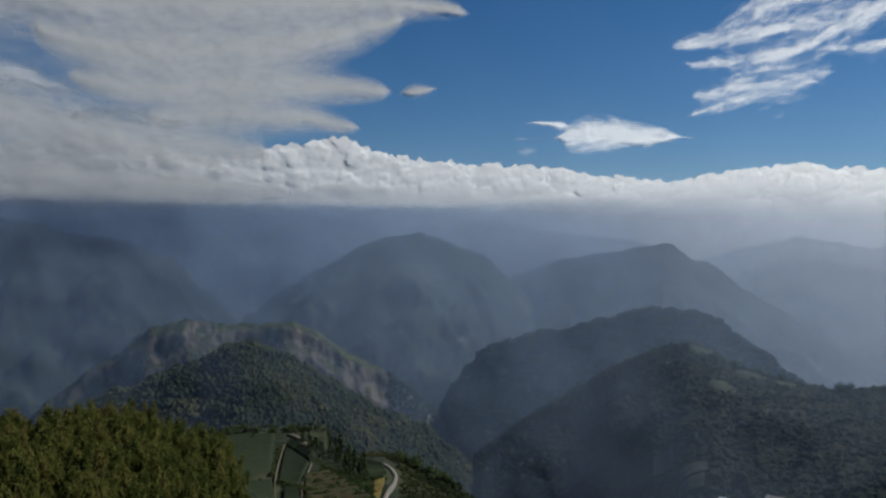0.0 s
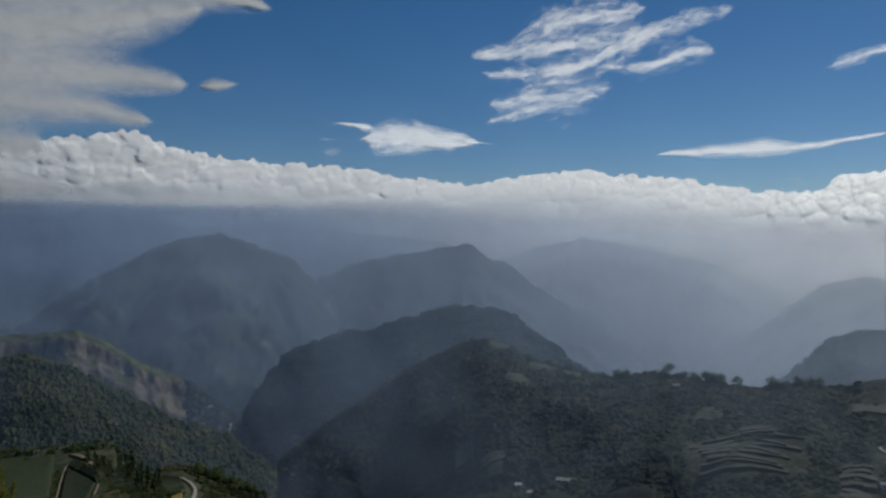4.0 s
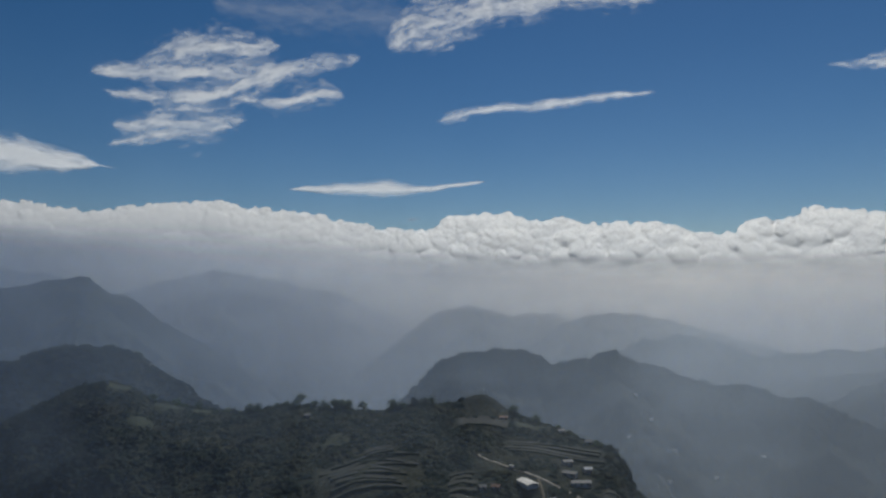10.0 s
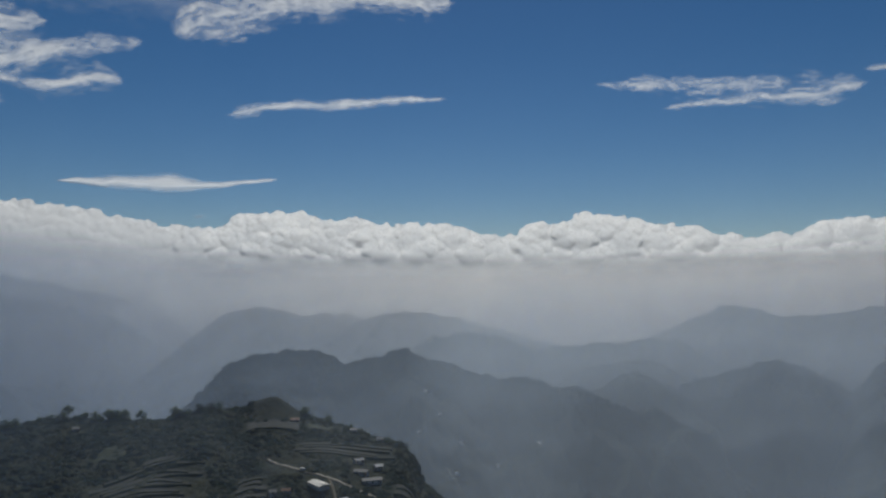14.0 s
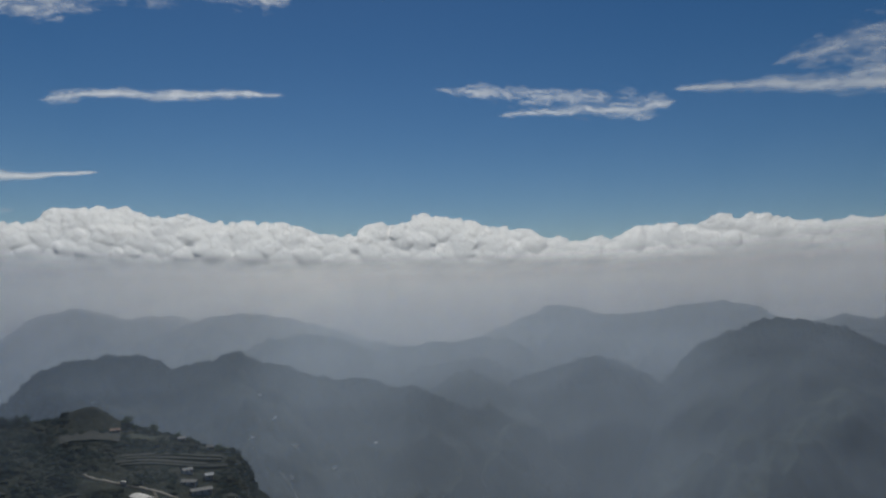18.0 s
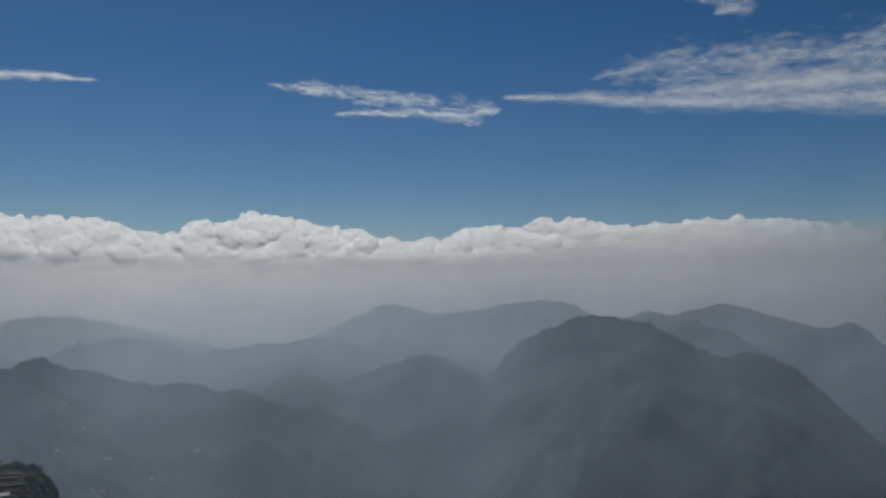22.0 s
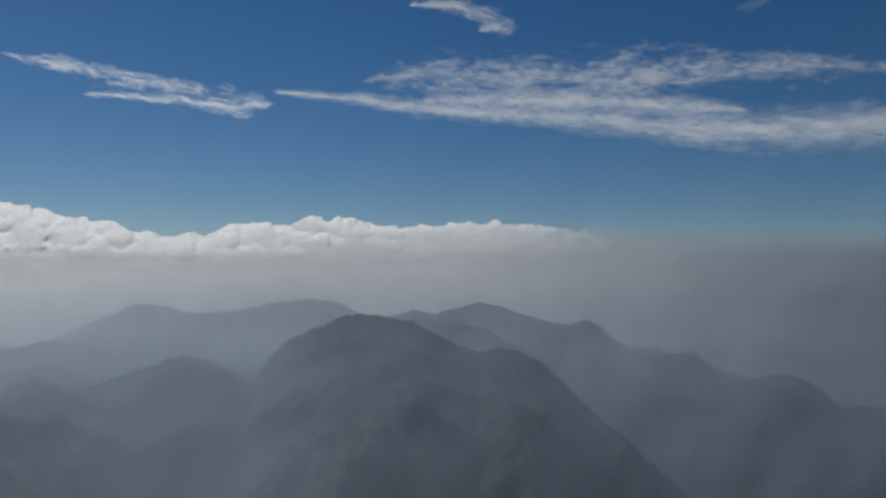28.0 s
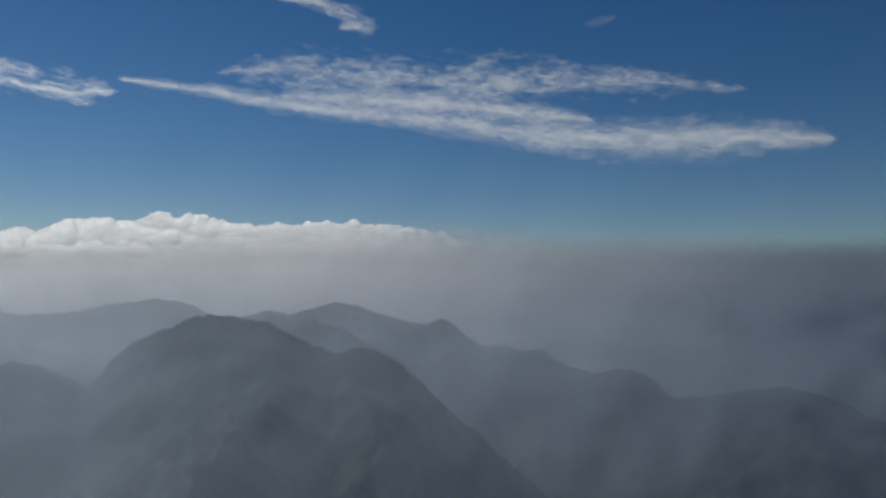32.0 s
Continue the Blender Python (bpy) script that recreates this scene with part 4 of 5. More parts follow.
def tree_shape(seed, high, wide, slim=False, leaves=320):
    """Trunk with limbs, and a crown of leaf sprays in uneven lobes."""
    rnd = np.random.RandomState(seed)
    pieces = [tube([(0, 0, -0.5), (0.1, 0, high * 0.3), (0.15, 0.1, high * 0.65), (0.1, 0.1, high * 0.95)], [0.22, 0.17, 0.1, 0.03], 6)]
    lobes = []
    for k in range(14 if slim else 8):
        a = k * 2.4 + rnd.uniform(-0.4, 0.4)
        t = (0.22 + 0.75 * k / 13) if slim else rnd.uniform(0.4, 0.85)
        reach = wide * ((1.05 - t) * 0.9 if slim else rnd.uniform(0.35, 0.85))
        tip = np.array([reach * math.cos(a), reach * math.sin(a), high * t + reach * 0.25])
        pieces.append(tube([(0.1, 0.05, high * t * 0.8), tip * np.array([0.6, 0.6, 0.95]), tip], [0.08, 0.05, 0.02], 4))
        lobes.append((tip, wide * (0.28 if slim else rnd.uniform(0.35, 0.6))))
    lobes.append((np.array([0.1, 0.1, high * 0.93]), wide * (0.2 if slim else 0.4)))
    each = leaves // len(lobes)
    centres = []
    for c, rad in lobes:
        q = rnd.normal(size=(each, 3))
        q /= np.linalg.norm(q, axis=1)[:, None]
        centres.append(c + q * rad * rnd.uniform(0.55, 1.1, (each, 1)) * np.array([1, 1, 0.75]))
    return join(pieces), leaf_quads(rnd, np.concatenate(centres), 0.75, 0.26, 0.1)


TREES = []
for k, (high, wide, slim, leaves) in enumerate([(8, 3.4, False, 520), (9.5, 3.8, False, 560), (7, 3.0, False, 460), (6, 3.2, False, 420), (12, 2.0, True, 520), (10, 1.8, True, 460)]):
    trunk, crown = tree_shape(500 + k, high, wide, slim, leaves)
    TREES.append((mesh_of("trunk", *trunk, MAT_BARK), mesh_of("crown", *crown, MAT_LEAF if k != 2 else MAT_LEAF_DIM, True)))


def tree(kind, p, size, turn, label, group):
    ob = thing("tree", pose(*p, 0, 0, turn) @ Matrix.Scale(size, 4), label, "tree", group)
    part("trunk", TREES[kind][0], MAT_BARK, ob)
    part("crown", TREES[kind][1], MAT_LEAF, ob)


rnd = np.random.RandomState(7)
# dark conifers between the tea fields
for k in range(34):
    t = k / 33
    b, r = 10.1 - 4.1 * t + rnd.normal() * 0.35, 338 - 72 * t + rnd.normal() * 9
    tree(4 + k % 2, place(b, r, near_ground(b, r)), rnd.uniform(0.45, 0.85), rnd.uniform(0, 360), "slim dark conifer beside the tea fields", "conifers by the tea fields")
# trees along the road and the shelf's edge
for k in range(60):
    t = rnd.rand()
    b, r = 6.6 - 7.5 * t, 330 - 14 * t + rnd.normal() * 4 + 4 * math.sin(9 * t)
    tree(int(rnd.randint(0, 4)), place(b, r, near_ground(b, r) - 0.3), rnd.uniform(0.45, 0.75), rnd.uniform(0, 360), "bushy dark green tree along the shelf road", "trees along the road")
for k in range(46):
    b, r = rnd.uniform(8.5, 17.5), 402 + rnd.normal() * 8
    tree(int(rnd.randint(0, 4)), place(b, r, near_ground(b, r) - 0.3), rnd.uniform(0.3, 0.55), rnd.uniform(0, 360), "small round tree at the edge of the tea fields", "trees above the tea fields")
# trees that stand out on the crest of the near ridge
line = crest_line(VILLAGE_CREST)
for k in range(150):
    b = -58 + 38 * rnd.rand() if k > 40 else -31.5 - 10 * rnd.rand()
    r = np.interp(b, line[:, 0], line[:, 1]) + rnd.uniform(-14, 4)
    if -48 < b < -44.2 and rnd.rand() < 0.9:
        continue
    tree(int(rnd.randint(0, 4)), place(b, r, village(np.array(b), np.array(r)) - 2.0), rnd.uniform(0.45, 0.8) * (1.25 if -42 < b < -31 else 1.0) * (1 + 0.7 * (rnd.rand() < 0.25)), rnd.uniform(0, 360), "dark round-crowned tree on the ridge crest", "trees on the ridge crest")

def shrubs(spots, label):
    """Low bushes past counting, in one mesh."""
    crowns = []
    for kind, p, size, turn in spots:
        v, f = SHRUB[kind]
        c, s = math.cos(turn), math.sin(turn)
        crowns.append((v @ (np.array([[c, s, 0], [-s, c, 0], [0, 0, 1]]) * size) + p, f))
    tagged(new("shrubs", mesh_of("shrubs", *join(crowns), MAT_LEAF, True)), label, "shrubs", kind="stuff")


SHRUB = [tree_shape(540 + k, 6, 3.2, False, 360)[1] for k in range(3)]
FIELDS = []  # bearing and distance ranges kept clear of wood


def clear_of(b, r):
    free = np.ones(len(b), bool)
    for b0, b1, r0, r1 in FIELDS:
        free &= ~((b < b0) & (b > b1) & (r > r0) & (r < r1))
    return free


def woods(name, label, height, count, b0, b1, r0, r1, size, mat, seed, thin=0.35, sprays=34, tall=1.0):
    """Tree crowns past counting on a slope, in clumps."""
    rnd = np.random.RandomState(seed)
    b = rnd.uniform(b0, b1, count)
    r = np.sqrt(rnd.uniform(r0**2, r1**2, count))
    x, y = -np.sin(np.radians(b)) * r, np.cos(np.radians(b)) * r
    keep = (fbm(x / 60, y / 60, 3, seed) > thin) & clear_of(b, r)
    b, r = b[keep], r[keep]
    base = place(b, r, height(b, r) - 0.1 * size)
    if sprays:
        q = rnd.normal(size=(sprays, 3))
        q /= np.linalg.norm(q, axis=1)[:, None]
        q[:, 2] = np.abs(q[:, 2]) * 0.9 + 0.15
        v, f = leaf_quads(rnd, q * rnd.uniform(0.7, 1.05, (sprays, 1)), 0.62, 0.30, 0.0)
    else:
        turn, rise = np.meshgrid(np.arange(7) / 6 * 2 * math.pi, np.linspace(-0.4, 1.45, 4))
        lump = 0.65 + 0.7 * value_noise(turn % 6.28 * 1.9, rise * 2.3 + 5, seed)
        lump[:, -1] = lump[:, 0]
        v = np.stack([np.cos(turn) * np.cos(rise) * lump, np.sin(turn) * np.cos(rise) * lump, np.sin(rise) * lump], -1).reshape(-1, 3)
        f = grid_faces(4, 7)[:, ::-1]
    n = len(b)
    sc = size * rnd.uniform(0.5, 1.0, n) * (1 + 1.1 * rnd.rand(n) ** 5)
    turn = rnd.uniform(0, 2 * math.pi, n)
    c, s = np.cos(turn), np.sin(turn)
    px = (v[None, :, 0] * c[:, None] - v[None, :, 1] * s[:, None]) * sc[:, None] + base[:, 0:1]
    py = (v[None, :, 0] * s[:, None] + v[None, :, 1] * c[:, None]) * sc[:, None] + base[:, 1:2]
    pz = v[None, :, 2] * (tall * sc * rnd.uniform(0.6, 1.1, n))[:, None] + base[:, 2:3]
    faces = (f[None] + (np.arange(n) * len(v))[:, None, None]).reshape(-1, 4)
    tagged(new(name, mesh_of(name, np.stack([px, py, pz], -1), faces, mat, bool(sprays))), label, "woodland", kind="stuff")


# ---- tea fields and lanes on the shelf ----
def shelf_z(b, r):
    return near_ground(b, r) + 0.9


def tea_field(corners, rows, label, height=shelf_z, ridge_high=0.7, mat=MAT_TEA):
    """A field of clipped tea hedges in rows between four corners (bearing, distance)."""
    c = np.array(corners, float)
    u, v = np.meshgrid(np.linspace(0, 1, 24), np.linspace(0, 1, rows * 4 + 1))
    q = (c[0] * ((1 - u) * (1 - v))[..., None] + c[1] * (u * (1 - v))[..., None] + c[2] * (u * v)[..., None] + c[3] * ((1 - u) * v)[..., None])
    b, r = q[..., 0], q[..., 1]
    hedge = np.abs(np.sin(v * rows * math.pi)) ** 0.6
    z = height(b, r) + ridge_high * hedge * (0.8 + 0.4 * fbm(u * 40, v * rows * 3, 2, 9))
    rim = (u == 0) | (u == 1) | (v == 0) | (v == 1)
    z = np.where(rim, z - 1.6, z)
    me = mesh_of("tea_field", place(b, r, z), grid_faces(*u.shape), mat)
    return tagged(new("tea_field", me), label, "tea field", "tea fields")


def strip(name, points, width, height, mat, label, category):
    """A lane along points (bearing, distance), with a slab's thickness."""
    p = np.array(points, float)
    t, u = np.linspace(0, 1, len(p)), np.linspace(0, 1, 60)
    b, r = np.interp(u, t, p[:, 0]), np.interp(u, t, p[:, 1])
    for _ in range(2):
        b, r = (np.convolve(np.pad(q, 2, "reflect", reflect_type="odd"), [0.2] * 5, "valid") for q in (b, r))
    xy = place(b, r, 0 * b)[:, :2]
    way = np.gradient(xy, axis=0)
    way /= np.linalg.norm(way, axis=1)[:, None]
    side = np.stack([-way[:, 1], way[:, 0]], -1) * width / 2
    z = height(b, r)
    rows = [np.concatenate([xy + k * side, (z + dz)[:, None]], 1) for k, dz in ((-1.05, -1.2), (-1, 0.25), (0, 0.32), (1, 0.25), (1.05, -1.2))]
    me = mesh_of(name, np.stack(rows), grid_faces(5, 60), mat)
    return tagged(new(name, me), label, category, kind="structure" if name == "road" else "")


tea_field([(16.6, 396), (12.7, 391), (13.0, 286), (15.6, 270)], 26, "broad dark green tea field on the shelf")
tea_field([(12.0, 345), (10.2, 298), (11.0, 252), (12.5, 262)], 20, "dark green tea field beside an earth path", ridge_high=0.4)
tea_field([(15.6, 264), (12.9, 264), (12.5, 228), (15.4, 205)], 14, "striped dark green tea field in rows")
tea_field([(6.7, 305), (4.5, 288), (4.2, 272), (6.3, 266)], 12, "small dark green tea field by the road bend")
tea_field([(12.1, 252), (10.9, 246), (10.8, 222), (12.1, 222)], 10, "small dark green tea field below the path")
tea_field([(11.6, 372), (9.9, 318), (10.1, 302), (12.0, 350)], 6, "narrow dark green tea strip above the path")
tea_field([(10.6, 270), (8.8, 278), (5.2, 228), (10.6, 222)], 8, "dry brown grass slope between hedges", ridge_high=0.9, mat=MAT_DRY)
tea_field([(5.2, 256), (4.35, 262), (4.75, 232), (5.3, 226)], 3, "yellow dry grass beside the road", ridge_high=0.8, mat=MAT_YELLOW)
strip("path", [(11.8, 356), (12.1, 345), (12.45, 302), (12.75, 262), (12.7, 225)], 0.45, shelf_z, MAT_EARTH, "pale earth path between tea fields", "path")
strip("path", [(10.0, 296), (10.3, 275), (10.75, 252), (10.7, 225)], 0.45, shelf_z, MAT_EARTH, "pale earth path beside dry slope", "path")
strip("path", [(11.7, 384), (11.2, 376), (10.9, 366)], 2.5, shelf_z, MAT_EARTH, "short bare earth track", "path")
strip("path", [(10.8, 352), (10.5, 345), (10.2, 343)], 5.0, shelf_z, MAT_EARTH, "pale bare earth clearing by conifers", "path")
strip("road", [(5.3, 292), (4.6, 289), (3.9, 285), (3.5, 274), (3.7, 255), (4.3, 232), (4.9, 205)], 1.3, shelf_z, MAT_CONCRETE, "pale concrete road bending round the shelf", "road")
# hedges between the tea fields
low = []
for pts in ([(15.6, 268), (12.9, 266), (11.0, 250), (10.6, 246)], [(12.3, 350), (12.7, 300), (13.0, 272)], [(11.9, 352), (10.0, 304), (8.6, 284), (6.0, 262)], [(10.5, 268), (9.0, 282), (6.5, 258), (5.8, 240)], [(6.0, 262), (5.2, 259), (4.4, 264)], [(5.7, 256), (5.4, 240), (5.3, 226)]):
    p = np.array(pts, float)
    for k in range(26):
        t = rnd.rand() * (len(p) - 1)
        b, r = np.interp(t, range(len(p)), p[:, 0]) + rnd.normal() * 0.06, np.interp(t, range(len(p)), p[:, 1]) + rnd.normal()
        low.append((k % 3, place(b, r, near_ground(b, r) - 0.6), rnd.uniform(0.2, 0.45), rnd.uniform(0, 6.28)))
shrubs(low, "low dark hedge shrubs between the tea fields")


# ---- village ridge ----
def village_z(b, r):
    return village(np.asarray(b, float), np.asarray(r, float))


def terraces(b0, b1, r0, r1, levels, label, bow, seed, crop=MAT_TERRACE):
    """Crop terraces stepping up a slope, each with its grass bank."""
    FIELDS.append((max(b0, b1), min(b0, b1), r0, r1))
    rnd = np.random.RandomState(seed)
    bm, rm = (b0 + b1) / 2, (r0 + r1) / 2
    home = place(bm, rm, village_z(bm, rm))
    ob = thing("tea_terraces", pose(*home), label, "terraces", "terraced fields")
    u = np.linspace(0, 1, 26)
    arc = bow * np.sin(u * math.pi)
    edges = [r0 + (r1 - r0) * k / levels + arc * (0.4 + 0.6 * k / levels) + rnd.uniform(-2, 2) + min(8, 0.1 * (r1 - r0)) * (fbm(u * 4, u * 0 + 0.45 * k, 3, seed) - 0.5) for k in range(levels + 1)]
    for k in range(levels):
        cut_a, cut_b = rnd.uniform(0, 0.22), rnd.uniform(0.75, 1.0)
        b = b0 + (b1 - b0) * (cut_a + (cut_b - cut_a) * u)
        lo, hi = edges[k], edges[k + 1] - 1.3
        z = village_z(b, (lo + hi) / 2) + 0.7
        z = np.convolve(np.pad(z, 6, "edge"), np.ones(13) / 13, "valid")
        if levels > 2:
            top = np.stack([place(b, lo, z), place(b, (lo + hi) / 2, z + 0.15), place(b, hi, z)]) - home
        else:
            slope = [np.maximum.reduce([village_z(b + db, lo + (hi - lo) * q) for db in (-0.15, 0.0, 0.15)]) + 0.9 for q in np.linspace(0, 1, 9)]
            z = slope[0]
            top = np.stack([place(b, lo + (hi - lo) * q, zq) for q, zq in zip(np.linspace(0, 1, 9), slope)]) - home
        part("terrace", mesh_of("terrace", top, grid_faces(len(top), 26), crop), crop, ob)
        bank = np.stack([place(b, lo - 0.8, z - 2.2), place(b, lo - 0.4, z + 0.2), place(b, lo, z + 0.55 + 0.5 * fbm(u * 60, u * 0, 2, seed + k)), place(b, lo + 0.5, z - 0.1)]) - home
        part("bank", mesh_of("bank", bank, grid_faces(4, 26), MAT_BANK), MAT_BANK, ob, "dark grassy terrace bank")


terraces(-33.2, -41.4, 575, 655, 8, "stepped grey-green tea terraces with dark banks", 22, 1)
terraces(-36.8, -39.6, 668, 690, 2, "small upper crop terraces on the ridge", 4, 2)
terraces(-43.2, -45.8, 540, 612, 6, "stepped narrow terraces below the hamlet road", 5, 3)
terraces(-47.6, -55.2, 652, 694, 4, "long dark crop terraces under the ridge end", 6, 4)
terraces(-43.9, -48.0, 736, 762, 1, "sloping bare field below the hill top", 6, 5)
terraces(-15.6, -18.0, 676, 704, 1, "pale green clearing with a crop plot", 3, 6, MAT_PLOT)
terraces(-17.8, -20.2, 644, 672, 2, "small crop plots in a woodland clearing", 3, 9, MAT_PLOT)
terraces(-54.8, -57.4, 540, 590, 4, "strips of crop beds at the hamlet's edge", 3, 7)
terraces(-26.5, -32.0, 540, 570, 2, "narrow crop beds in the wood", 5, 8)


MAT_MEADOW = plain("ridge_grass", (0.012, 0.018, 0.010), (0.024, 0.030, 0.015), 6.0, bump=0.5)


def meadow(bm, rm, wide, deep, label, seed):
    """An uneven grassy clearing on the ridge."""
    FIELDS.append((bm + 0.5 * math.degrees(wide / rm) / 2, bm - 0.5 * math.degrees(wide / rm) / 2, rm - 0.28 * deep, rm + 0.28 * deep))
    ang, t = np.meshgrid(np.arange(37) / 36 * 2 * math.pi, np.linspace(0, 1, 9))
    edge = 0.7 + 0.6 * fbm(np.cos(ang) * 2 + 9, np.sin(ang) * 2 + 9, 3, seed)
    b = bm + np.degrees(wide / 2 / rm) * np.cos(ang) * t * edge
    r = rm + deep / 2 * np.sin(ang) * t * edge
    me = mesh_of("meadow", place(b, r, village_z(b, r) + 0.7 - 1.6 * t**6), grid_faces(9, 37), MAT_MEADOW)
    tagged(new("meadow", me), label, "meadow", "clearings on the ridge")


meadow(-19.4, 915, 46, 60, "olive-green grassy clearing on the ridge top", 5)
meadow(-22.6, 872, 40, 44, "pale grassy patch beside crest trees", 6)
meadow(-25.0, 862, 34, 36, "small green meadow on the crest", 7)
meadow(-20.6, 820, 40, 60, "dry yellowish clearing on the wooded slope", 8)
meadow(-34.5, 720, 34, 40, "dim olive clearing among dark trees", 9)
meadow(-49.5, 752, 44, 30, "grassy slope below the hill top", 10)


def box(w, d, h, z=0.0):
    x, y = w / 2, d / 2
    bm = bmesh.new()
    bmesh.ops.create_cube(bm, size=1)
    bmesh.ops.scale(bm, vec=(w, d, h), verts=bm.verts)
    bmesh.ops.translate(bm, vec=(0, 0, z + h / 2), verts=bm.verts)
    bmesh.ops.bevel(bm, geom=bm.edges, offset=min(w, d, h) * 0.03, segments=1, affect="EDGES")
    return bm


def gable(w, d, rise, over=0.6, thick=0.18):
    """Two roof slabs on a ridge along x."""
    x, y = w / 2 + over, d / 2 + over
    drop = rise * over / (d / 2)
    bm = bmesh.new()
    for s in (-1, 1):
        low = [(-x, s * y, -drop), (x, s * y, -drop), (x, 0, rise), (-x, 0, rise)]
        v = [bm.verts.new((a, b, c + t)) for t in (0, thick) for a, b, c in low]
        for f in ((0, 1, 2, 3), (4, 5, 6, 7), (0, 1, 5, 4), (1, 2, 6, 5), (2, 3, 7, 6), (3, 0, 4, 7)):
            bm.faces.new([v[i] for i in f])
    bmesh.ops.recalc_face_normals(bm, faces=bm.faces)
    return bm


def house(b, r, w, d, h, turn, roof_mat, label, height=village_z, rise=1.2):
    z = float(height(b, r))
    ob = thing("house", pose(*place(b, r, z), 0, 0, b + turn), label, "house", "hamlet houses")
    part("wall", box(w, d, h + 2, -2), MAT_WALL, ob)
    roof = part("roof", gable(w, d, rise), roof_mat, ob)
    roof.location = (0, 0, h)
    for k in range(max(1, int(w / 4))):
        x = -w / 2 + (k + 0.5) * w / max(1, int(w / 4))
        win = part("window", box(1.3, 0.12, 1.1), MAT_GLASS, ob)
        win.location = (x, -d / 2 - 0.03, 1.1)
        sill = part("sill", box(1.5, 0.25, 0.08), MAT_CONCRETE, win)
        sill.location = (0, -0.05, -0.09)
    door = part("door", box(1.0, 0.12, 2.05), MAT_RUST, ob)
    door.location = (w / 2 - 1.1, -d / 2 - 0.03, 0)


FIELDS.append((-48.3, -51.0, 550, 606))
FIELDS.append((-45.4, -48.4, 606, 656))
FIELDS.append((-51.6, -54.4, 580, 645))
house(-49.4, 577, 17, 9, 1.6, 120, MAT_SHED, "long shed with bright white sheet roof")
house(-52.6, 609, 11, 6, 3.0, -18, MAT_PALE, "grey-roofed farm building on the ridge")
house(-53.4, 594, 15, 6, 3.2, 14, MAT_PALE, "farm building with pale roof by the road")
house(-52.4, 633, 8, 5, 3.0, 28, MAT_PALE, "small house with pale roof")
house(-53.9, 625, 6, 5, 3.2, 20, MAT_GREY, "small grey house beside the farm")
house(-46.0, 567, 5, 4, 2.8, 10, MAT_PALE, "tiny white hut among terraces")
house(-47.0, 570, 6, 4, 2.6, -10, MAT_RUST, "small brown-roofed hut among the terraces")
house(-48.5, 541, 5, 4, 2.6, 0, MAT_PALE, "small pale hut below the white shed")
house(-51.2, 551, 7, 5, 2.8, 30, MAT_GREY, "low grey shed by the road")
house(-52.0, 740, 6, 5, 3.2, 0, MAT_PALE, "white house on the ridge shoulder")
house(-54.0, 716, 6, 4, 3.0, 0, MAT_PALE, "small white house near the crest")
house(-24.6, 612, 16, 8, 3.2, -10, MAT_PALE, "pale-roofed shed in the wooded valley")
house(-21.8, 618, 6, 5, 3.0, 15, MAT_PALE, "small pale hut in the wood")
house(-20.9, 630, 5, 4, 2.8, 0, MAT_GREY, "small grey hut at the clearing's edge")
house(-32.6, 800, 6, 5, 3.0, 0, MAT_PALE, "small white house in the wood")
house(-47.6, 764, 8, 5, 2.6, 0, MAT_RUST, "low brown-roofed shed under the hill top")
house(-57.3, 551, 6, 4, 2.6, 0, MAT_PALE, "small pale hut at the hamlet's edge")
house(13.8, 399, 1.5, 1.4, 1.5, 0, MAT_WHITE, "tiny white hut at the top of the tea field", near_ground)
spur = SURFACE["long_spur"]
for b, r, w in ((-57.5, 1850, 10), (-58.6, 1800, 9), (-60.2, 1720, 12), (-59.9, 1640, 8), (-61.6, 1570, 10), (-57.0, 1690, 8), (-63.1, 1730, 9), (-56.0, 1600, 8), (-66.2, 1800, 9), (-73.0, 1660, 9)):
    house(b, r, w, 6, 4.5, 0, MAT_PALE, "distant white house on the hazy spur", lambda p, q: spur(np.array(float(p)), np.array(float(q))))
strip("road", [(-45.65, 651), (-46.4, 638), (-47.1, 627), (-48.2, 613), (-49.2, 602), (-50.2, 592), (-50.9, 585), (-52.6, 574), (-53.6, 562), (-54.4, 550)], 4.0, village_z, MAT_CONCRETE, "pale concrete lane through the hamlet", "road")
strip("road", [(-50.2, 590), (-50.3, 580), (-50.6, 562), (-50.8, 548)], 2.6, village_z, MAT_EARTH, "narrow earth track beside the white shed", "road")
strip("road", [(-59.0, 1650), (-59.6, 1620), (-60.4, 1590), (-61.2, 1570)], 6, lambda p, q: spur(p, q) + 0.5, MAT_EARTH, "pale road on the hazy spur", "road")

# a white van parked on the lane
van = thing("van", pose(*place(-48.2, 613, float(village_z(-48.2, 613)) + 0.6), 0, 0, -80), "small white van parked on the hamlet lane", "van")
part("body", box(4.2, 1.8, 1.5, 0.35), MAT_SHED, van)
screen = part("windscreen", box(0.1, 1.6, 0.6), MAT_GLASS, van)
screen.location = (2.1, 0, 1.15)
for x in (-1.4, 1.4):
    for y in (-0.85, 0.85):
        bm = bmesh.new()
        bmesh.ops.create_cone(bm, cap_ends=True, segments=16, radius1=0.34, radius2=0.34, depth=0.22, matrix=Matrix.Rotation(radians(90), 4, "X"))
        tyre = part("tyre", bm, MAT_GLASS, van)
        tyre.location = (x, y, 0.34)

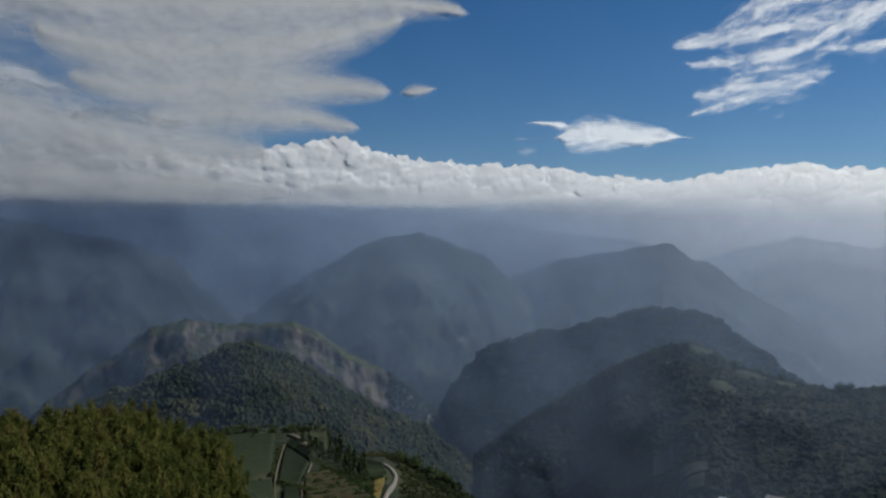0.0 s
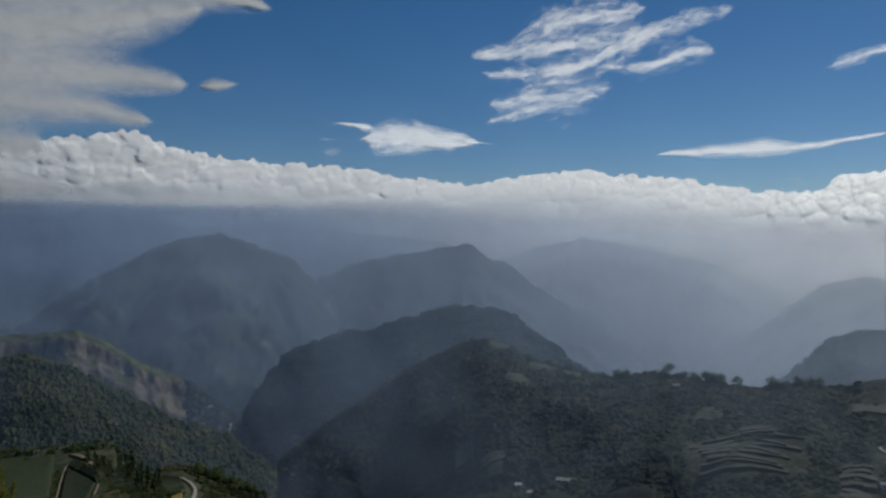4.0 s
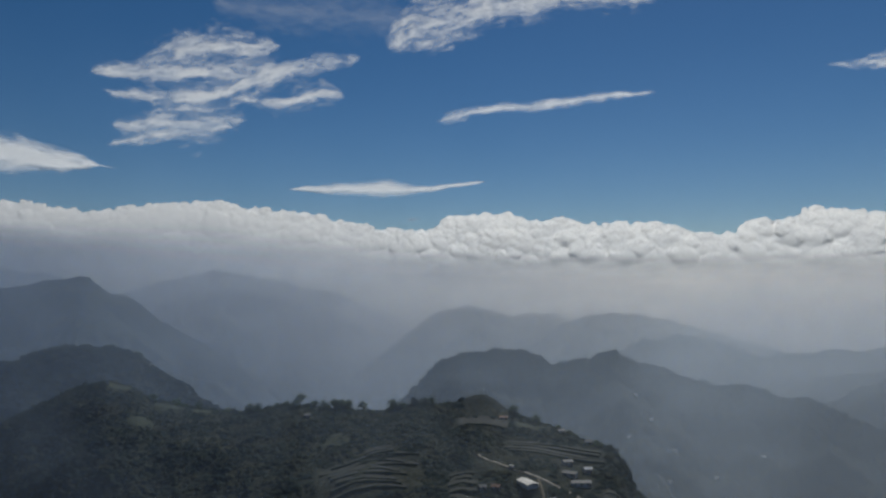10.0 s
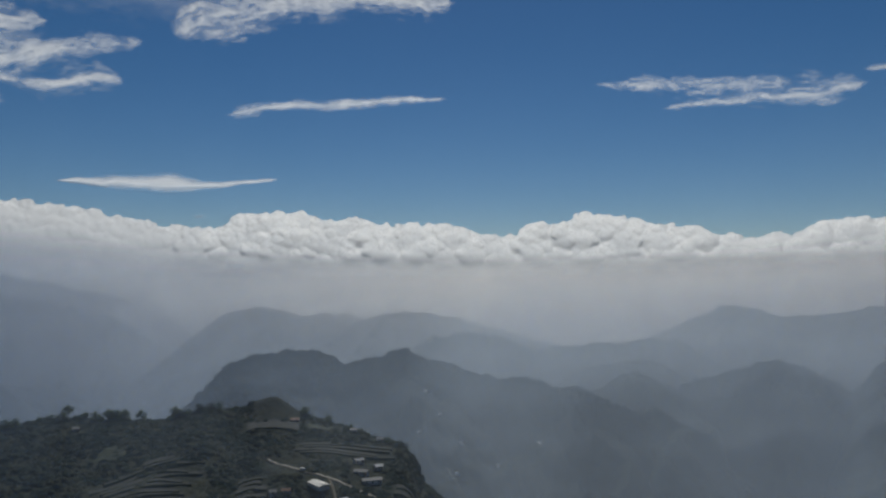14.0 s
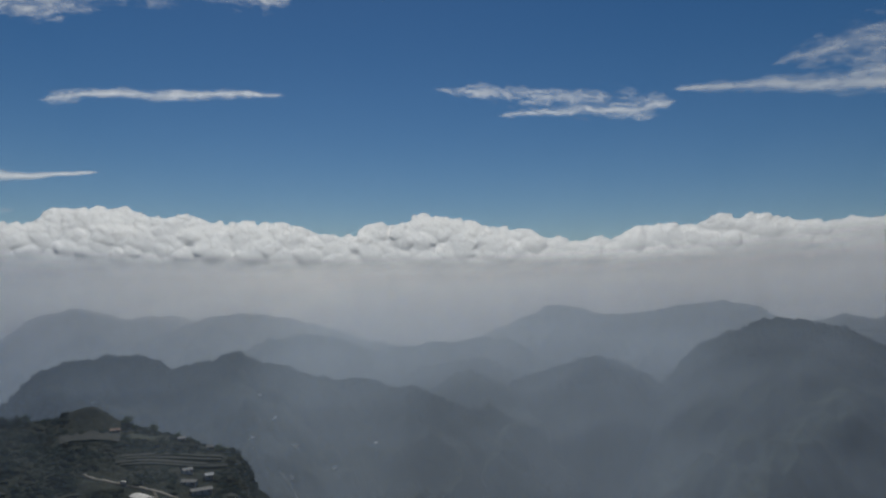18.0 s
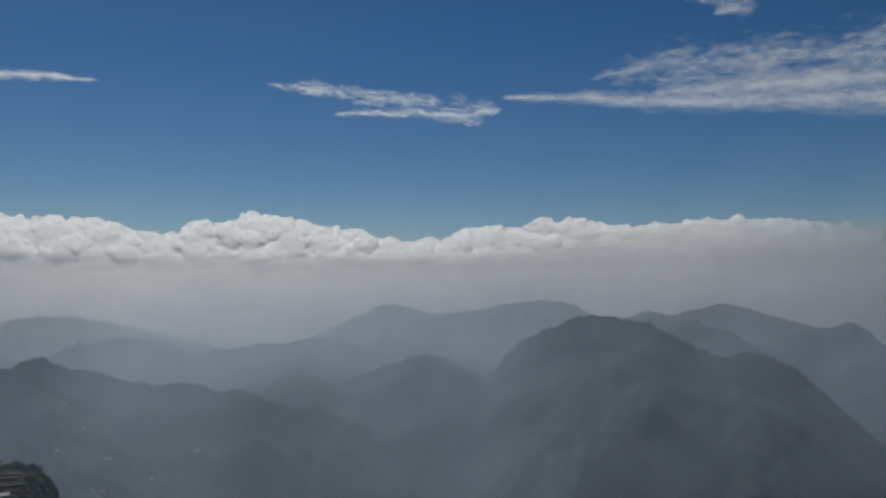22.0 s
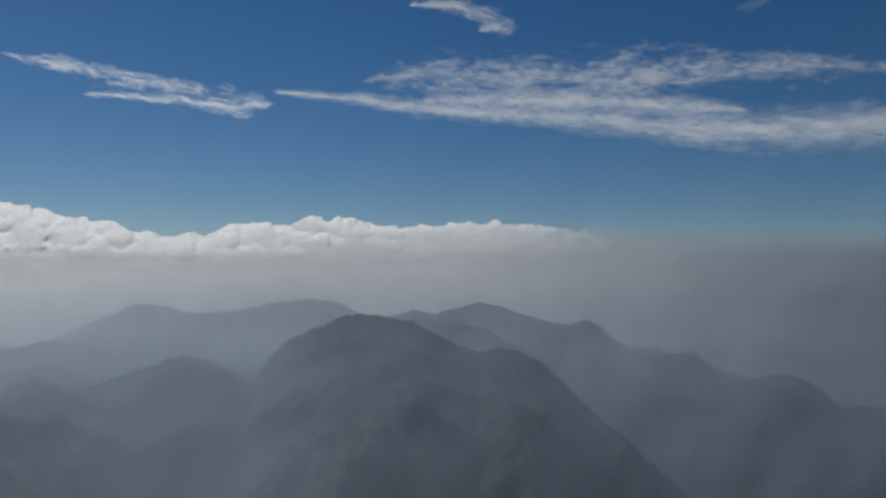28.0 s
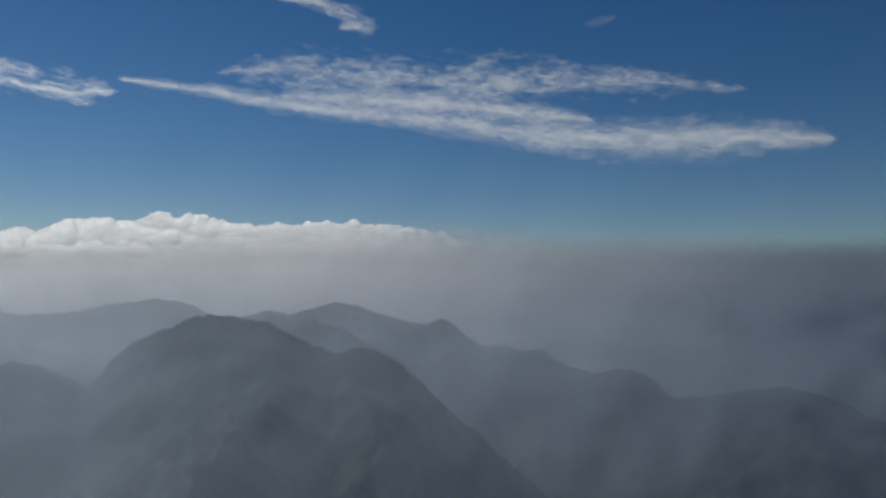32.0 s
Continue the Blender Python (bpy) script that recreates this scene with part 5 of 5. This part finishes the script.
# a small lattice mast on the hill top
mast = thing("mast", pose(*place(-46.1, 815, float(village_z(-46.1, 815)))), "small steel radio mast on the hill top", "mast")
part("pole", mesh_of("pole", *tube([(0, 0, -1), (0, 0, 6.5)], [0.12, 0.07], 6), MAT_STEEL), MAT_STEEL, mast)
for k, (z, w) in enumerate(((4.0, 2.2), (5.2, 1.6))):
    arm = part("crossarm", box(w, 0.12, 0.12), MAT_STEEL, mast)
    arm.location = (0, 0, z)

FIELDS.append((16.8, 9.5, 200, 398))
FIELDS.append((9.5, 3.2, 200, 312))
FIELDS.append((-44.6, -48.0, 770, 840))
woods("woodland", "dark dusky woodland over the near ridge", village, 27000, 1, -60, 440, 960, 3.0, MAT_LEAF_DIM, 91, 0.10, 0, 0.6)
woods("woodland", "dark green forest canopy on the cone hill", SURFACE["cone_hill"], 20000, 28, -6, 560, 905, 2.2, MAT_CANOPY, 92, 0.12, 0, 1.1)
woods("shrubs", "dark scrub on the shelf edge and slopes", near_ground, 2600, 17, -14, 215, 470, 1.4, MAT_CANOPY, 93, 0.50, 22)
woods("woodland", "mixed dark scrub wood below the shelf road", near_ground, 3600, 6.0, -16, 296, 570, 2.1, MAT_CANOPY, 94, 0.08, 24)
woods("shrubs", "dense green bushes beside the shelf road", near_ground, 1500, 3.1, -7, 222, 325, 1.2, MAT_CANOPY, 95, 0.2, 24)
woods("woodland", "dark forest on the steep gorge hill", SURFACE["gorge_hill"], 9000, 1, -28, 1180, 1660, 6.5, MAT_LEAF_DIM, 96, 0.15, 0, 0.6)
woods("woodland", "forest along the crest of the misty spur", SURFACE["long_spur"], 5200, -40, -82, 1860, 2016, 5.0, MAT_LEAF_DIM, 97, 0.2, 0, 0.8)
woods("woodland", "forest along the crest of the misty mountain", SURFACE["big_mountain"], 5200, -85, -117, 2110, 2268, 5.5, MAT_LEAF_DIM, 98, 0.2, 0, 0.8)
woods("woodland", "forest on the top of the pointed knoll", SURFACE["front_knoll"], 2600, -76, -88, 2130, 2206, 5.0, MAT_LEAF_DIM, 100, 0.2, 0, 0.8)
woods("woodland", "dark wood on the slope at the end of the cliffs", SURFACE["cliff_ridge"], 6800, 4.1, -5, 1350, 1760, 5.5, MAT_LEAF_DIM, 99, 0.0, 0, 0.7)
# scrub on the dry slope
low = []
for k in range(130):
    b, r = rnd.uniform(5.4, 10.4), rnd.uniform(224, 268)
    low.append((k % 3, place(b, r, near_ground(b, r)), rnd.uniform(0.15, 0.4), rnd.uniform(0, 6.28)))
shrubs(low, "low green scrub bushes on the dry slope")

# landslide scars, and a river bed put on the cliff ridge to fit the view
MAT_SCAR = plain("bare_scree", (0.09, 0.105, 0.066), (0.20, 0.205, 0.15), 30, bump=0.8)


def scar(points, label):
    """A slope laid bare by a slide: points (bearing, distance, width), ragged along its edges."""
    p = np.array(points, float)
    t, u = np.linspace(0, 1, len(p)), np.linspace(0, 1, 70)
    b, r, w = (np.interp(u, t, p[:, j]) for j in range(3))
    side = np.linspace(-1, 1, 15)[:, None]
    edge = np.where(side < 0, fbm(u * 14, u * 0, 4, 71), fbm(u * 14, u * 0, 4, 72)) * 1.2 + 0.4
    bb = b + side * edge * np.degrees(w / 2 / r)
    rr = r + 0 * side
    z = SURFACE["gorge_mountain"](bb, rr) + 4 - 5 * side**4
    tagged(new("landslide_scar", mesh_of("landslide_scar", place(bb, rr, z), grid_faces(15, 70), MAT_SCAR)), label, "landslide", "landslide scars")


scar([(-5.4, 3010, 6), (-6.4, 2975, 26), (-7.6, 2920, 34), (-8.6, 2870, 10)], "pale slanting landslide scar on the flank")
strip("river", [(1.45, 1600), (1.35, 1650), (1.25, 1690), (1.0, 1720)], 7, lambda p, q: SURFACE["cliff_ridge"](p, q) + 5, MAT_SCAR, "pale gravel river bed laid on the ridge slope to fit the view", "river")
